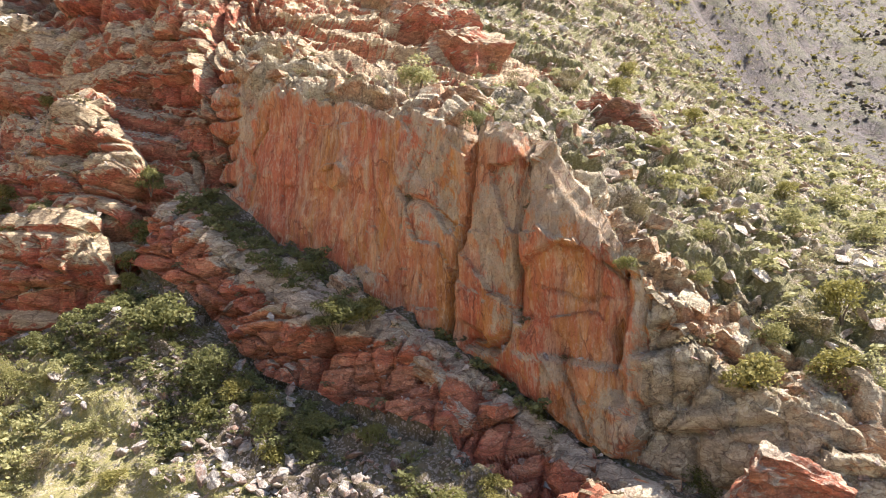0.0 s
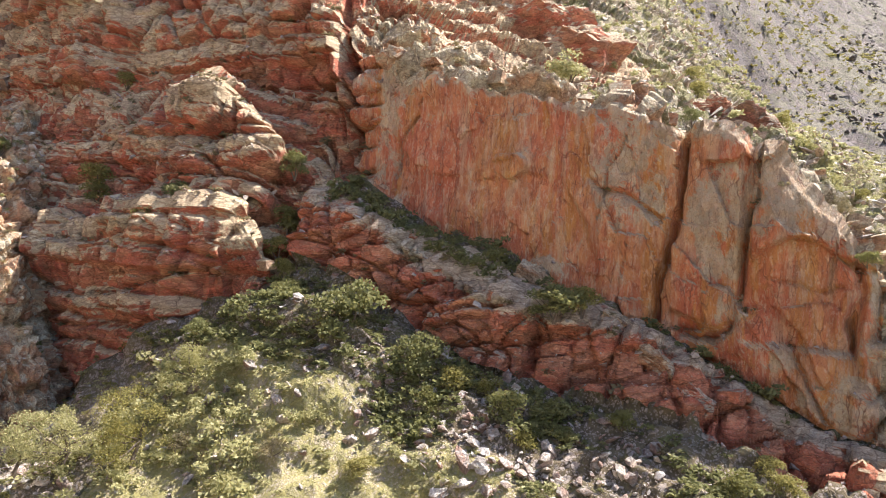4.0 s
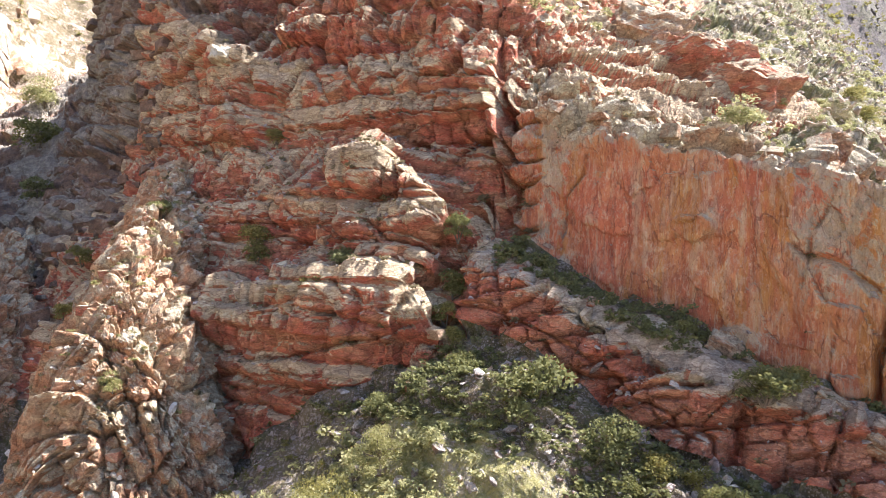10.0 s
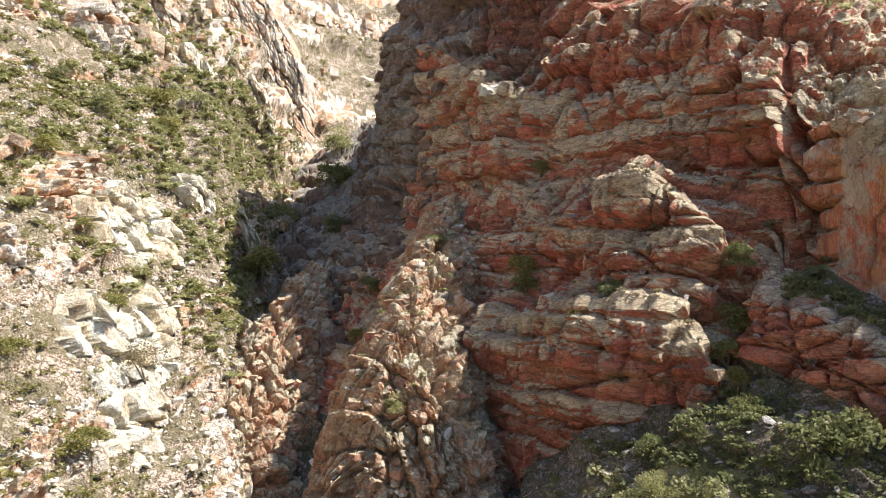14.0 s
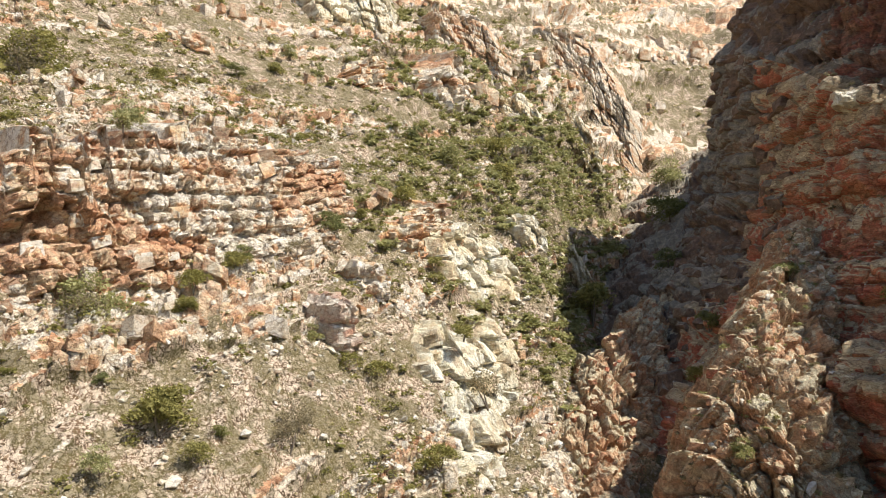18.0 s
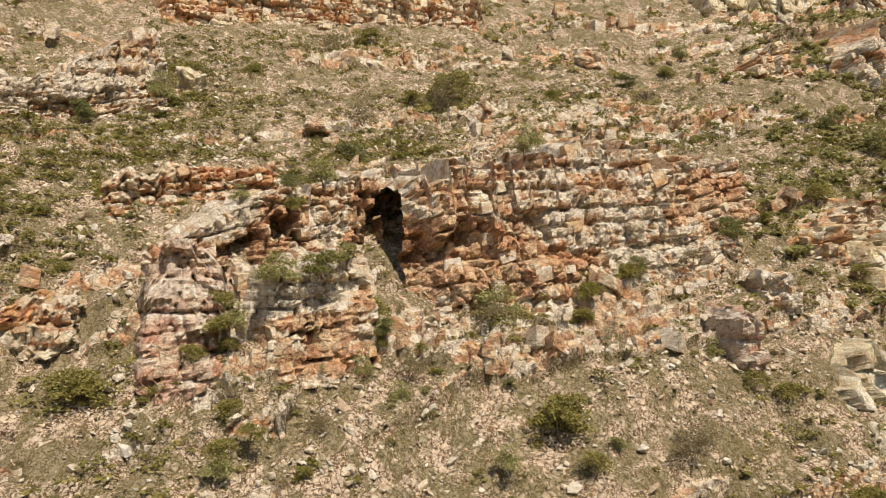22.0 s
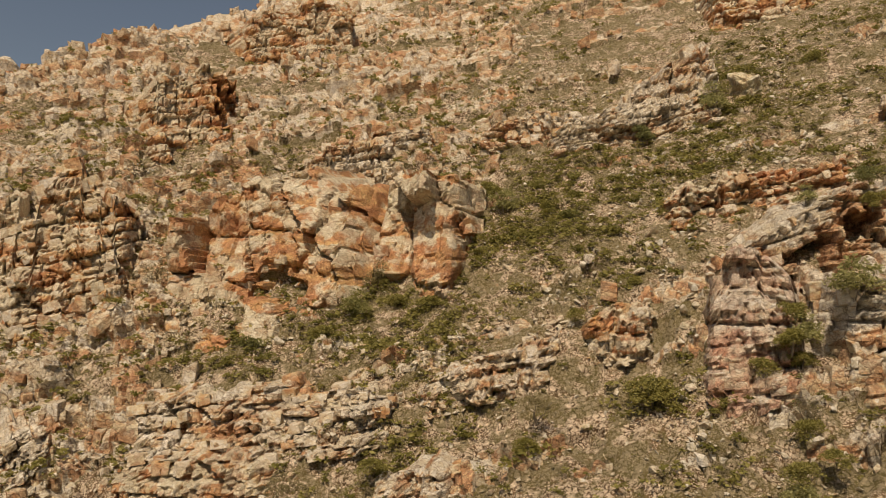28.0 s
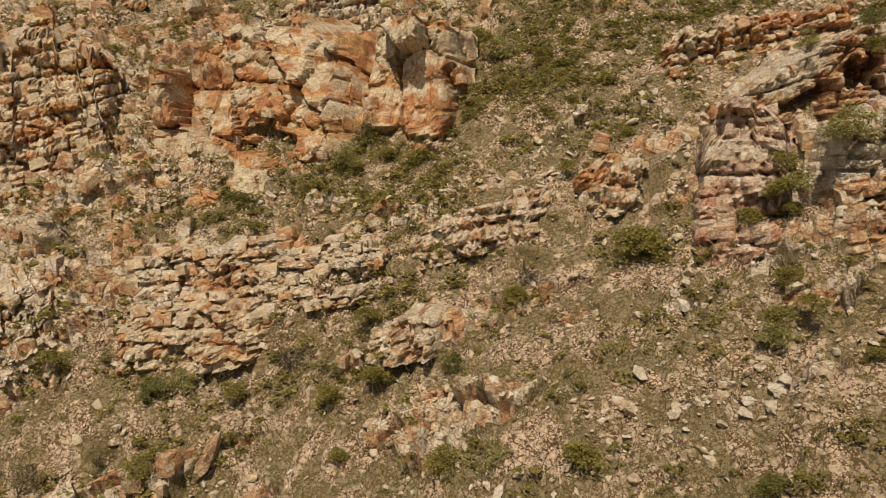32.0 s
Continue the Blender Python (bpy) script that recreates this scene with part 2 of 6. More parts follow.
def soil(name, base, second, green, amount, pebble=(0.5, 0.42, 0.32), rubble=0.5):
    """Stony earth: rubble of many sizes in brown soil, with dry grass and small plants."""
    n = Nodes(name, 0.95)
    c = n.mix(n.ramp(n.noise(0.5, 6, 0.65), 0.35, 0.65), base, second)
    twist = n.warped(n.pos, 1.5, 0.35)
    heights = []
    for scale, share in ((1.7, rubble - 0.16), (3.6, rubble - 0.03), (7.6, rubble + 0.03)):
        edge, own = n.voronoi(scale, vector=twist), n.cell(scale, twist)
        stone = n.math("MULTIPLY", n.ramp(edge, 0.06, 0.16), n.ramp(own, 1.0 - share, 1.06 - share))
        tone = n.mix(n.cell(scale * 1.01, twist), tuple(v * 0.6 for v in pebble), tuple(min(1, v * 1.2) for v in pebble))
        c = n.mix(n.math("MULTIPLY", stone, 0.92), c, tone)
        heights.append((stone, 0.9, 0.3 / scale))
    c = n.mix(n.math("MULTIPLY", n.ramp(n.noise(0.33, 8, 0.72, warp=0.5), 0.62 - amount, 0.74 - amount), 0.7), c, green)
    c = n.mix(0.75, c, n.mix(n.noise(6, 7, 0.8), (0.1, 0.1, 0.1), (0.95, 0.95, 0.95)), "OVERLAY")
    return n.finish(c, *heights, (n.noise(3.5, 8, 0.75), 0.9, 0.3))


def leaf(name, dark, light, dry=0.0):
    n = Nodes(name, 0.65)
    c = n.mix(n.island(), dark, light)
    c = n.mix(n.math("MULTIPLY", n.random(), 0.45), c, (0.24, 0.22, 0.05))
    if dry:
        c = n.mix(dry, c, (0.2, 0.155, 0.09))
    n.put(n.bsdf.inputs["Base Color"], c)
    trans = n.t.nodes.new("ShaderNodeBsdfTranslucent")
    n.put(trans.inputs[0], c)
    mix = n.t.nodes.new("ShaderNodeMixShader")
    mix.inputs[0].default_value = 0.45
    n.link(n.bsdf.outputs[0], mix.inputs[1]), n.link(trans.outputs[0], mix.inputs[2])
    n.link(mix.outputs[0], n.t.nodes["Material Output"].inputs[0])
    return n.m


def bark(name):
    n = Nodes(name, 0.9)
    return n.finish(n.mix(n.noise(6, 5), (0.10, 0.075, 0.055), (0.22, 0.18, 0.14)), (n.noise(12, 5), 0.6, 0.03))


GREY_LICHEN = (0.48, 0.4, 0.26)
RED_FACE = streaked("streaked_red_rock")
RED = rock("red_bedded_rock", (0.43, 0.125, 0.075), (0.42, 0.2, 0.115), GREY_LICHEN, 0.5, cracks=0.5, flat=True, lean=0.95)
# RED darkened for shade beside the gully; one dark red block shares it.
DARK_RED = rock("dark_shaded_red_rock", (0.25, 0.085, 0.055), (0.24, 0.13, 0.08), (0.26, 0.22, 0.15), 0.42, cracks=0.5, flat=True, lean=0.8)
RED_BLOCK = rock("red_rock_block", (0.43, 0.14, 0.085), (0.4, 0.215, 0.125), GREY_LICHEN, 0.54, vary="object", cream=(0.44, 0.36, 0.24), cracks=0.45, flat=True, lean=0.8)
SLAB = rock("grey_topped_red_rock", (0.46, 0.145, 0.082), (0.44, 0.2, 0.115), (0.45, 0.4, 0.3), 0.42, cracks=0.5, flat=True)
BRUSHED = rock("lichened_rock", (0.44, 0.32, 0.2), (0.43, 0.22, 0.12), (0.46, 0.41, 0.29), 0.46, cracks=0.45)
# Gully rock: its shade is put into this lowered grey brown.
SHADY = rock("shade_darkened_rock", (0.15, 0.105, 0.08), (0.2, 0.125, 0.085), (0.25, 0.225, 0.18), 0.35)
PALE = rock("pale_orange_rock", (0.62, 0.42, 0.28), (0.52, 0.27, 0.15), (0.66, 0.57, 0.44), 0.16, pale=0.85, cracks=0.65, stain=0.55)
PALE_BLOCK = rock("pale_rock_block", (0.64, 0.48, 0.32), (0.54, 0.27, 0.13), (0.62, 0.53, 0.41), 0.12, pale=0.8, vary="object", cream=(0.76, 0.68, 0.55), stain=0.3)
ORANGE = rock("orange_rock", (0.52, 0.29, 0.14), (0.45, 0.21, 0.11), (0.6, 0.5, 0.37), 0.2, pale=0.6, cracks=0.45)
PINK = rock("pink_rock", (0.55, 0.35, 0.28), (0.52, 0.28, 0.19), (0.6, 0.5, 0.42), 0.15, pale=0.4, cracks=0.5, vary="object")
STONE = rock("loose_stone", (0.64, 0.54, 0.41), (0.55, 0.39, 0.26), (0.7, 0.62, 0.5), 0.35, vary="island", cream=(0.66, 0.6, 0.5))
# Darker copy of STONE, with the wall's shade put into its grey.
SHADE_STONE = rock("shaded_loose_stone", (0.29, 0.24, 0.2), (0.3, 0.19, 0.14), (0.42, 0.4, 0.36), 0.4, vary="island")
SLOPE_STONE = rock("tan_loose_stone", (0.42, 0.35, 0.28), (0.4, 0.28, 0.2), (0.52, 0.47, 0.38), 0.4, vary="island")
RUBBLE = rock("broken_pale_rock", (0.55, 0.39, 0.26), (0.48, 0.24, 0.12), (0.56, 0.47, 0.35), 0.12, pale=0.5, vary="island", cream=(0.8, 0.71, 0.57), cracks=0.6)
WHITE_ROCK = rock("white_rock", (0.6, 0.51, 0.36), (0.5, 0.37, 0.23), (0.62, 0.56, 0.43), 0.25, pale=0.4, bed_up=0.05)
# TALUS carries the cliff's shade in its dark earth, MEADOW sunlight in its pale grass.
TALUS = soil("shaded_talus_earth", (0.12, 0.095, 0.06), (0.18, 0.15, 0.09), (0.11, 0.115, 0.04), 0.12, (0.38, 0.33, 0.28), 0.36)
MEADOW = soil("sun_paled_scrub_ground", (0.3, 0.26, 0.13), (0.38, 0.34, 0.18), (0.27, 0.255, 0.085), 0.2, (0.5, 0.44, 0.34), 0.4)
BACK_SOIL = soil("upper_slope_earth", (0.19, 0.155, 0.1), (0.3, 0.245, 0.16), (0.2, 0.2, 0.07), 0.2, (0.55, 0.48, 0.37))
WEST_SOIL = soil("west_slope_earth", (0.085, 0.052, 0.03), (0.19, 0.115, 0.066), (0.14, 0.122, 0.048), 0.2, (0.76, 0.61, 0.47), 0.62)
RIDGE = rock("far_grey_rock", (0.125, 0.112, 0.105), (0.15, 0.125, 0.11), (0.13, 0.125, 0.08), 0.35, cracks=0.5)
EARTH = soil("valley_earth", (0.2, 0.16, 0.1), (0.24, 0.19, 0.12), (0.1, 0.1, 0.03), 0.1)
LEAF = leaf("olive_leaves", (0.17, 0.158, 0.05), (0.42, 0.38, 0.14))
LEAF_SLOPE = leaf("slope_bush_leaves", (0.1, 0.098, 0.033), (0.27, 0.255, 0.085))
# By the red wall, bright leaves paint sunlight and dark ones shade; elsewhere plain variety.
LEAF_BRIGHT = leaf("sunlit_yellow_green_leaves", (0.27, 0.27, 0.11), (0.52, 0.5, 0.27))
LEAF_DARK = leaf("shaded_dark_green_leaves", (0.13, 0.14, 0.06), (0.28, 0.29, 0.125))
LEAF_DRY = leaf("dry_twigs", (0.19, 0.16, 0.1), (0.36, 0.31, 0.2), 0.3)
BARK = bark("grey_bark")

# ---- numbers without pattern ----
def hash3(i, j, k, seed=0):
    """A number from 0 to 1 for each lattice cell."""
    with np.errstate(over="ignore"):
        n = (np.asarray(i).astype(np.int64) * 374761393 + np.asarray(j).astype(np.int64) * 668265263
             + np.asarray(k).astype(np.int64) * 2147483647 + seed * 1274126177) & 0xFFFFFFFF
        n = ((n ^ (n >> 13)) * 1274126177) & 0xFFFFFFFF
        n = ((n ^ (n >> 16)) * 2246822519) & 0xFFFFFFFF
    return (n ^ (n >> 15)) / 4294967295.0


def vnoise(x, y, z, seed=0):
    """Smooth noise from -1 to 1."""
    x, y, z = np.broadcast_arrays(x, y, z)
    i, j, k = np.floor(x), np.floor(y), np.floor(z)
    u, v, w = x - i, y - j, z - k
    u, v, w = u * u * (3 - 2 * u), v * v * (3 - 2 * v), w * w * (3 - 2 * w)
    out = 0
    for a in (0, 1):
        for b in (0, 1):
            for c in (0, 1):
                out = out + hash3(i + a, j + b, k + c, seed) * (u if a else 1 - u) * (v if b else 1 - v) * (w if c else 1 - w)
    return 2 * out - 1


def fbm(x, y, z, seed=0, octaves=4, gain=0.5):
    total, amp = 0, 1.0
    for o in range(octaves):
        total = total + amp * vnoise(x, y, z, seed + o)
        x, y, z, amp = x * 2.03, y * 2.03, z * 2.03, amp * gain
    return total


def smooth(a, b, x):
    t = np.clip((x - a) / (b - a), 0, 1)
    return t * t * (3 - 2 * t)


def grid_mesh(name, pts, material, flip=False):
    """A sheet from an array of places, rows by columns."""
    nu, nv = pts.shape[:2]
    idx = np.arange(nu * nv).reshape(nu, nv)
    quad = np.stack([idx[:-1, :-1], idx[1:, :-1], idx[1:, 1:], idx[:-1, 1:]], -1).reshape(-1, 4)
    if flip:
        quad = quad[:, ::-1]
    me = raw_mesh(name, pts.reshape(-1, 3), quad, material)
    return me


def raw_mesh(name, verts, faces, material):
    me = bpy.data.meshes.new(name)
    faces = np.ascontiguousarray(faces, np.int32)
    n, k = faces.shape
    me.vertices.add(len(verts))
    me.vertices.foreach_set("co", np.ascontiguousarray(verts, np.float32).ravel())
    me.loops.add(n * k)
    me.loops.foreach_set("vertex_index", faces.ravel())
    me.polygons.add(n)
    me.polygons.foreach_set("loop_start", np.arange(0, n * k, k, dtype=np.int32))
    me.update(calc_edges=True)
    me.validate()
    me.materials.append(material)
    me.shade_flat()
    return me


# ---- the lie of the land: the red wall runs along s, d is the distance out from it ----
ALONG, OUT, FACE = Vector((0.567, -0.824, 0)), Vector((-0.824, -0.567, 0)), 40.6


def place(s, d, z):
    return np.stack([0.567 * s - 0.824 * (d - FACE), -0.824 * s - 0.567 * (d - FACE), z + 0 * s], -1)


# ---- the large structure: profiles of the gorge wall, (out, up) at each place along it ----
EAST_S = (40, 10, -5, -12, -20, -26.5, -31, -38, -43, -50, -56, -61, -63, -66, -72, -77, -80, -92, -104, -116, -135, -152, -170, -200)
EAST = {
    40: ((-330, 62), (-110, 4), (-40, -8), (-6, -22), (0, -24), (1, -27), (6.5, -29), (8, -30), (12, -31), (16, -32), (24, -33), (60, -36)),
    10: ((-330, 64), (-110, 6), (-40, -4), (-6, -14), (0, -16), (1, -19), (6.5, -21), (8, -22), (12, -24), (16, -27), (24, -31), (60, -36)),
    -5: ((-330, 66), (-110, 8), (-40, 0), (-6, -8.5), (0, -11.5), (1, -14.5), (6.5, -15.5), (8, -16.5), (12, -19), (16, -22), (24, -28), (60, -36)),
    -12: ((-330, 70), (-110, 10), (-40, 3), (-6, -4.5), (0, -9), (1, -14.3), (6.5, -14.8), (8, -16), (12, -18), (16, -20), (24, -26), (60, -36)),
    -20: ((-330, 75), (-110, 14), (-40, 6), (-6, 1.3), (0, 0.4), (1, -13.4), (3.4, -13.8), (6.6, -15.4), (12, -17), (16, -19), (24, -25), (60, -36)),
    -26.5: ((-330, 80), (-110, 17), (-40, 10), (-6, 7), (0, 6.5), (1, -10), (3.2, -10.6), (6.4, -13.2), (12, -15), (16, -18), (24, -24), (60, -36)),
    -31: ((-330, 84), (-110, 20), (-40, 12), (-6, 8), (0, 6.8), (1, -8), (3.6, -8.8), (6.8, -12.6), (12, -14.5), (16, -17), (24, -23), (60, -36)),
    -38: ((-330, 90), (-110, 24), (-40, 16), (-6, 11), (0, 9.2), (1, -6), (5.4, -7), (7.6, -11.6), (12, -13.5), (16, -15.5), (24, -21), (60, -36)),
    -43: ((-330, 95), (-110, 30), (-40, 20), (-6, 13), (0, 11), (1, -3), (6.5, -5.6), (8, -10.8), (12, -12.5), (16, -14.5), (24, -19.5), (60, -36)),
    -50: ((-330, 105), (-110, 42), (-40, 24), (-6, 15), (0, 12), (1, -1.5), (6.5, -2.5), (8, -7), (12, -9), (16, -12), (24, -18), (60, -36)),
    -56: ((-330, 115), (-110, 55), (-40, 29), (-6, 18), (0, 13), (1, 2.2), (6.5, 0.2), (8, -4.5), (12, -7.5), (16, -11), (24, -17), (60, -36)),
    -61: ((-330, 125), (-110, 65), (-40, 33), (-6, 23), (0, 15.5), (1, 4), (6.5, 1), (8, -3.5), (12, -7.5), (16, -11), (24, -17), (60, -36)),
    -63: ((-330, 130), (-110, 68), (-40, 35), (-6, 26), (0, 19), (1, 8), (3.2, 1.5), (5.5, -3), (9, -6.5), (13, -10), (24, -17), (60, -36)),
    -66: ((-330, 135), (-110, 70), (-36, 38), (-4.5, 28.5), (0, 20), (1, 10), (6, 8), (8, 1), (9.5, 0.3), (10.5, -8), (22, -16), (60, -36)),
    -72: ((-330, 140), (-110, 75), (-34, 43), (-4, 30.5), (-0.5, 21), (1.5, 13), (7.5, 13.4), (9.5, 1.5), (13, 0.5), (14.5, -11), (24, -18), (60, -36)),
    -77: ((-330, 143), (-110, 78), (-34, 45), (-4, 31.5), (-0.5, 21.5), (1.5, 15), (7.5, 12.8), (9.5, 2), (13.5, 0), (15.2, -14), (25, -20), (60, -36)),
    -80: ((-330, 145), (-110, 80), (-34, 47), (-4, 32.5), (-0.5, 22), (1.5, 15), (7.5, 9.6), (9.2, 1.5), (14, 0), (16, -17), (26, -22.5), (60, -36)),
    -92: ((-330, 150), (-110, 85), (-34, 54), (-4, 36), (-0.3, 23), (2.3, 15), (8, 8.8), (9.8, 2), (15, -1.8), (17.5, -19), (28, -26), (60, -36)),
    # Down to -152 the unseen crest is raised to throw the gully's shadow.
    -104: ((-330, 155), (-110, 90), (-30, 74), (-6, 47), (2, 27), (3.5, 15.5), (9, 9), (14, 4), (18, -6), (22, -15), (30, -24), (60, -36)),
    -116: ((-330, 160), (-110, 95), (-30, 92), (-5, 64), (3, 35), (4.5, 15), (9, 9), (15, 2), (20, -7), (26, -15), (34, -24), (60, -34)),
    -135: ((-330, 165), (-110, 105), (-34, 98), (-7, 70), (1, 44), (4, 20), (8, 12), (14, 4), (22, -6), (28, -12), (36, -20), (60, -32)),
    -152: ((-330, 170), (-110, 115), (-46, 95), (-13, 70), (-4, 48), (0, 26), (5, 16), (12, 8), (20, 0), (28, -8), (36, -14), (60, -26)),
    -170: ((-330, 175), (-120, 120), (-64, 85), (-34, 58), (-18, 44), (-10, 34), (-4, 26), (4, 18), (14, 10), (24, 2), (34, -4), (60, -10)),
    -200: ((-330, 185), (-140, 130), (-90, 95), (-60, 72), (-40, 58), (-28, 48), (-18, 40), (-8, 34), (4, 28), (16, 24), (30, 22), (60, 30)),
}


def normals(p):
    du, dv = np.gradient(p, axis=0), np.gradient(p, axis=1)
    n = np.cross(du, dv)
    return n / np.maximum(np.linalg.norm(n, axis=-1, keepdims=True), 1e-9)


def masonry(a, h, bed, joint, seed, groove=0.28, shelf=0.5):
    """How far natural blocks stand out: a runs along the beds, h across them, in metres."""
    h = h + (0.5 * bed + 0.7) * vnoise(a / (3 * joint + 6), h / (4 * bed), 0.5, seed)
    q = h / bed + 0.45 * vnoise(h / bed * 0.7, 0.3, 0.7, seed + 1)
    row = np.floor(q)
    fb = q - row
    wide = joint * (0.6 + 0.9 * hash3(row, 0, 0, seed + 2))
    r = a / wide + 7.3 * hash3(row, 1, 0, seed + 3) + 0.4 * vnoise(a / wide * 0.6, row * 3.1, 0.2, seed + 4) + 0.12 * vnoise(h / bed * 2, a / joint, 0.1, seed + 5)
    col = np.floor(r)
    fr = r - col
    e = np.minimum(np.minimum(fb, 1 - fb) * bed, np.minimum(fr, 1 - fr) * wide * 1.3)
    keep = hash3(row, col, 2, seed + 6) > 0.12
    return (hash3(row, col, 0, seed + 7) - 0.5) * (1.2 - 0.6 * shelf) + shelf * (hash3(row, 5, 5, seed + 8) - 0.5) - 0.65 * np.exp(-(e / groove) ** 2) * keep


def facets(a, h, size, seed, up=1.0, tilt=0.6, groove=0.12, deep=0.5):
    """How far angular joint blocks stand out, each with a tilt of its own and open cracks round it."""
    a = a + 0.22 * size * vnoise(a / size / 1.7, h / size / 1.7, 0.3, seed + 1) + 0.1 * size * vnoise(a / size * 1.7, h / size * 1.7, 0.3, seed + 2)
    h = h + 0.22 * size * vnoise(a / size / 1.7, h / size / 1.7, 7.3, seed + 3)
    x, y = a / size, h / (size * up)
    i, j = np.floor(x), np.floor(y)
    best, second, val = x * 0 + 9.0, x * 0 + 9.0, x * 0
    for di in (-1, 0, 1):
        for dj in (-1, 0, 1):
            ci, cj = i + di, j + dj
            dx, dy = x - ci - 0.15 - 0.7 * hash3(ci, cj, 1, seed), y - cj - 0.15 - 0.7 * hash3(ci, cj, 2, seed)
            dist = np.maximum(np.abs(dx), np.abs(dy)) + 0.25 * np.hypot(dx, dy)
            v = hash3(ci, cj, 3, seed) - 0.5 + tilt * ((hash3(ci, cj, 4, seed) - 0.5) * dx + (hash3(ci, cj, 5, seed) - 0.5) * dy) * 2
            near = dist < best
            second = np.where(near, best, np.minimum(second, dist))
            val = np.where(near, v, val)
            best = np.where(near, dist, best)
    return val * size * 0.5 - deep * np.exp(-((second - best) * size / groove / 1.6) ** 2)


def strata(a, h, bed, joint, seed, step=0.6, under=0.5, groove=0.13, deep=0.6, single=0.4, level=1.0):
    """Beds with a brow: how far each block stands out, and how much lichen it bears (more on its upper part)."""
    h = h + 0.35 * bed * vnoise(a / (2.5 * joint), h / (3 * bed), 0.5, seed) + 0.12 * bed * vnoise(a / joint * 1.7, h / bed, 0.5, seed + 9)
    q = h / bed + 0.5 * vnoise(h / bed * 0.7, 0.3, 0.7, seed + 1)
    row = np.floor(q)
    fb = q - row
    wide = joint * (0.5 + 1.1 * hash3(row, 0, 0, seed + 2))
    r = a / wide + 7.3 * hash3(row, 1, 0, seed + 3) + 0.35 * vnoise(a / wide * 0.6, row * 3.1, 0.2, seed + 4) + 0.14 * vnoise(h / bed * 2, a / joint, 0.1, seed + 5)
    col = np.floor(r)
    fr = r - col
    own = hash3(row, col, 0, seed + 7)
    flat = np.exp(-(np.minimum(fb, 1 - fb) * bed / groove) ** 2) * (hash3(row, 7, col, seed + 10) > 0.2)
    tall = np.exp(-(np.minimum(fr, 1 - fr) * wide / groove) ** 2) * (hash3(row, col, 2, seed + 6) > 0.35)
    out = step * (hash3(row, 5, 5, seed + 8) - 0.5 + 0.6 * vnoise(a / 9, row * 1.7, 0.2, seed + 11)) + single * (own - 0.5)
    out = out + under * (smooth(0.0, 0.25, fb) + 0.3 * fb - 0.9) - 0.35 * under * smooth(0.88, 1.0, fb) - deep * np.maximum(level * flat, tall)
    return out, 0.9 * (fb - 0.42) + 0.7 * (hash3(row, col, 3, seed + 12) - 0.5)


def crack(line, width, deep):
    """An open, uneven crack along a line of (along, up) on the gorge wall."""
    near = 99.0
    for (a0, h0), (a1, h1) in zip(line[:-1], line[1:]):
        k = np.clip(((BENT_S - a0) * (a1 - a0) + (BENT_H - h0) * (h1 - h0)) / ((a1 - a0) ** 2 + (h1 - h0) ** 2), 0, 1)
        near = np.minimum(near, np.hypot(BENT_S - a0 - k * (a1 - a0), BENT_H - h0 - k * (h1 - h0)))
    return deep * np.exp(-(near / (width * GAPE)) ** 2)


def patch(mid_a, mid_h, half_a, half_h, seed, soft=0.25):
    """A spot of the gorge wall with a ragged edge, 1 inside."""
    k = np.hypot((S - mid_a) / half_a, (H - mid_h) / half_h) + 0.35 * np.roll(RAGGED, seed * 37 % 500, axis=0)
    return smooth(1 + soft, 1 - soft, k)


def loft(table, stations, s, counts):
    """A sheet through the profiles."""
    st = np.array(stations, float)[::-1]
    prof = np.array([table[k] for k in stations], float)[::-1]
    cols = np.concatenate([np.linspace(i, i + 1, c, endpoint=False) for i, c in enumerate(counts)] + [[len(counts)]])
    d = np.stack([np.interp(s, st, prof[:, k, 0]) for k in range(prof.shape[1])], 1)
    z = np.stack([np.interp(s, st, prof[:, k, 1]) for k in range(prof.shape[1])], 1)
    i = np.minimum(cols.astype(int), prof.shape[1] - 2)
    w = cols - i
    return s[:, None] + 0 * cols, d[:, i] * (1 - w) + d[:, i + 1] * w, z[:, i] * (1 - w) + z[:, i + 1] * w, cols


COUNTS = (100, 64, 96, 36, 96, 24, 70, 26, 62, 30, 32)
s_line = np.concatenate([np.arange(-200, -126, 0.8), np.arange(-126, -100, 0.3), np.arange(-100, -12, 0.175), np.arange(-12, 0, 0.3), np.arange(0, 40, 1.5)])
S, D, H, COL = loft(EAST, EAST_S, s_line, COUNTS)
COL = COL[None, :] + 0 * S


def blur(a, n):
    """Soften the loft's creases along the wall."""
    for _ in range(n):
        a = a.copy()
        a[1:-1] = 0.25 * a[:-2] + 0.5 * a[1:-1] + 0.25 * a[2:]
    return a


D, H = blur(D, 10), blur(H, 10)
H += 26 * smooth(0.95, 0, COL)
rim = smooth(3.3, 4.0, COL) * smooth(4.5, 4.0, COL) * smooth(-62, -58, S) * smooth(-14, -18, S)
H += rim * (0.9 * fbm(S / 3.5, 0.3, 0.3, 31, 4) + 0.7 * (hash3(np.floor(S / 1.7 + 0.5 * vnoise(S / 2, 1, 1, 33)), 1, 1, 32) - 0.5))
base = place(S, D, H)
NRM = -normals(base)
big = fbm(S / 9, D / 9, H / 9, 3, 4)
fine = fbm(S / 1.6, D / 1.6, H / 1.6, 8, 4)
on_face = smooth(3.9, 4.05, COL) * smooth(5.05, 4.95, COL) * smooth(-60, -57, S) * smooth(-17, -19, S)
steep = np.clip(1 - np.abs(NRM[..., 2]) * 1.15, 0, 1)
tower = smooth(-61, -64, S)
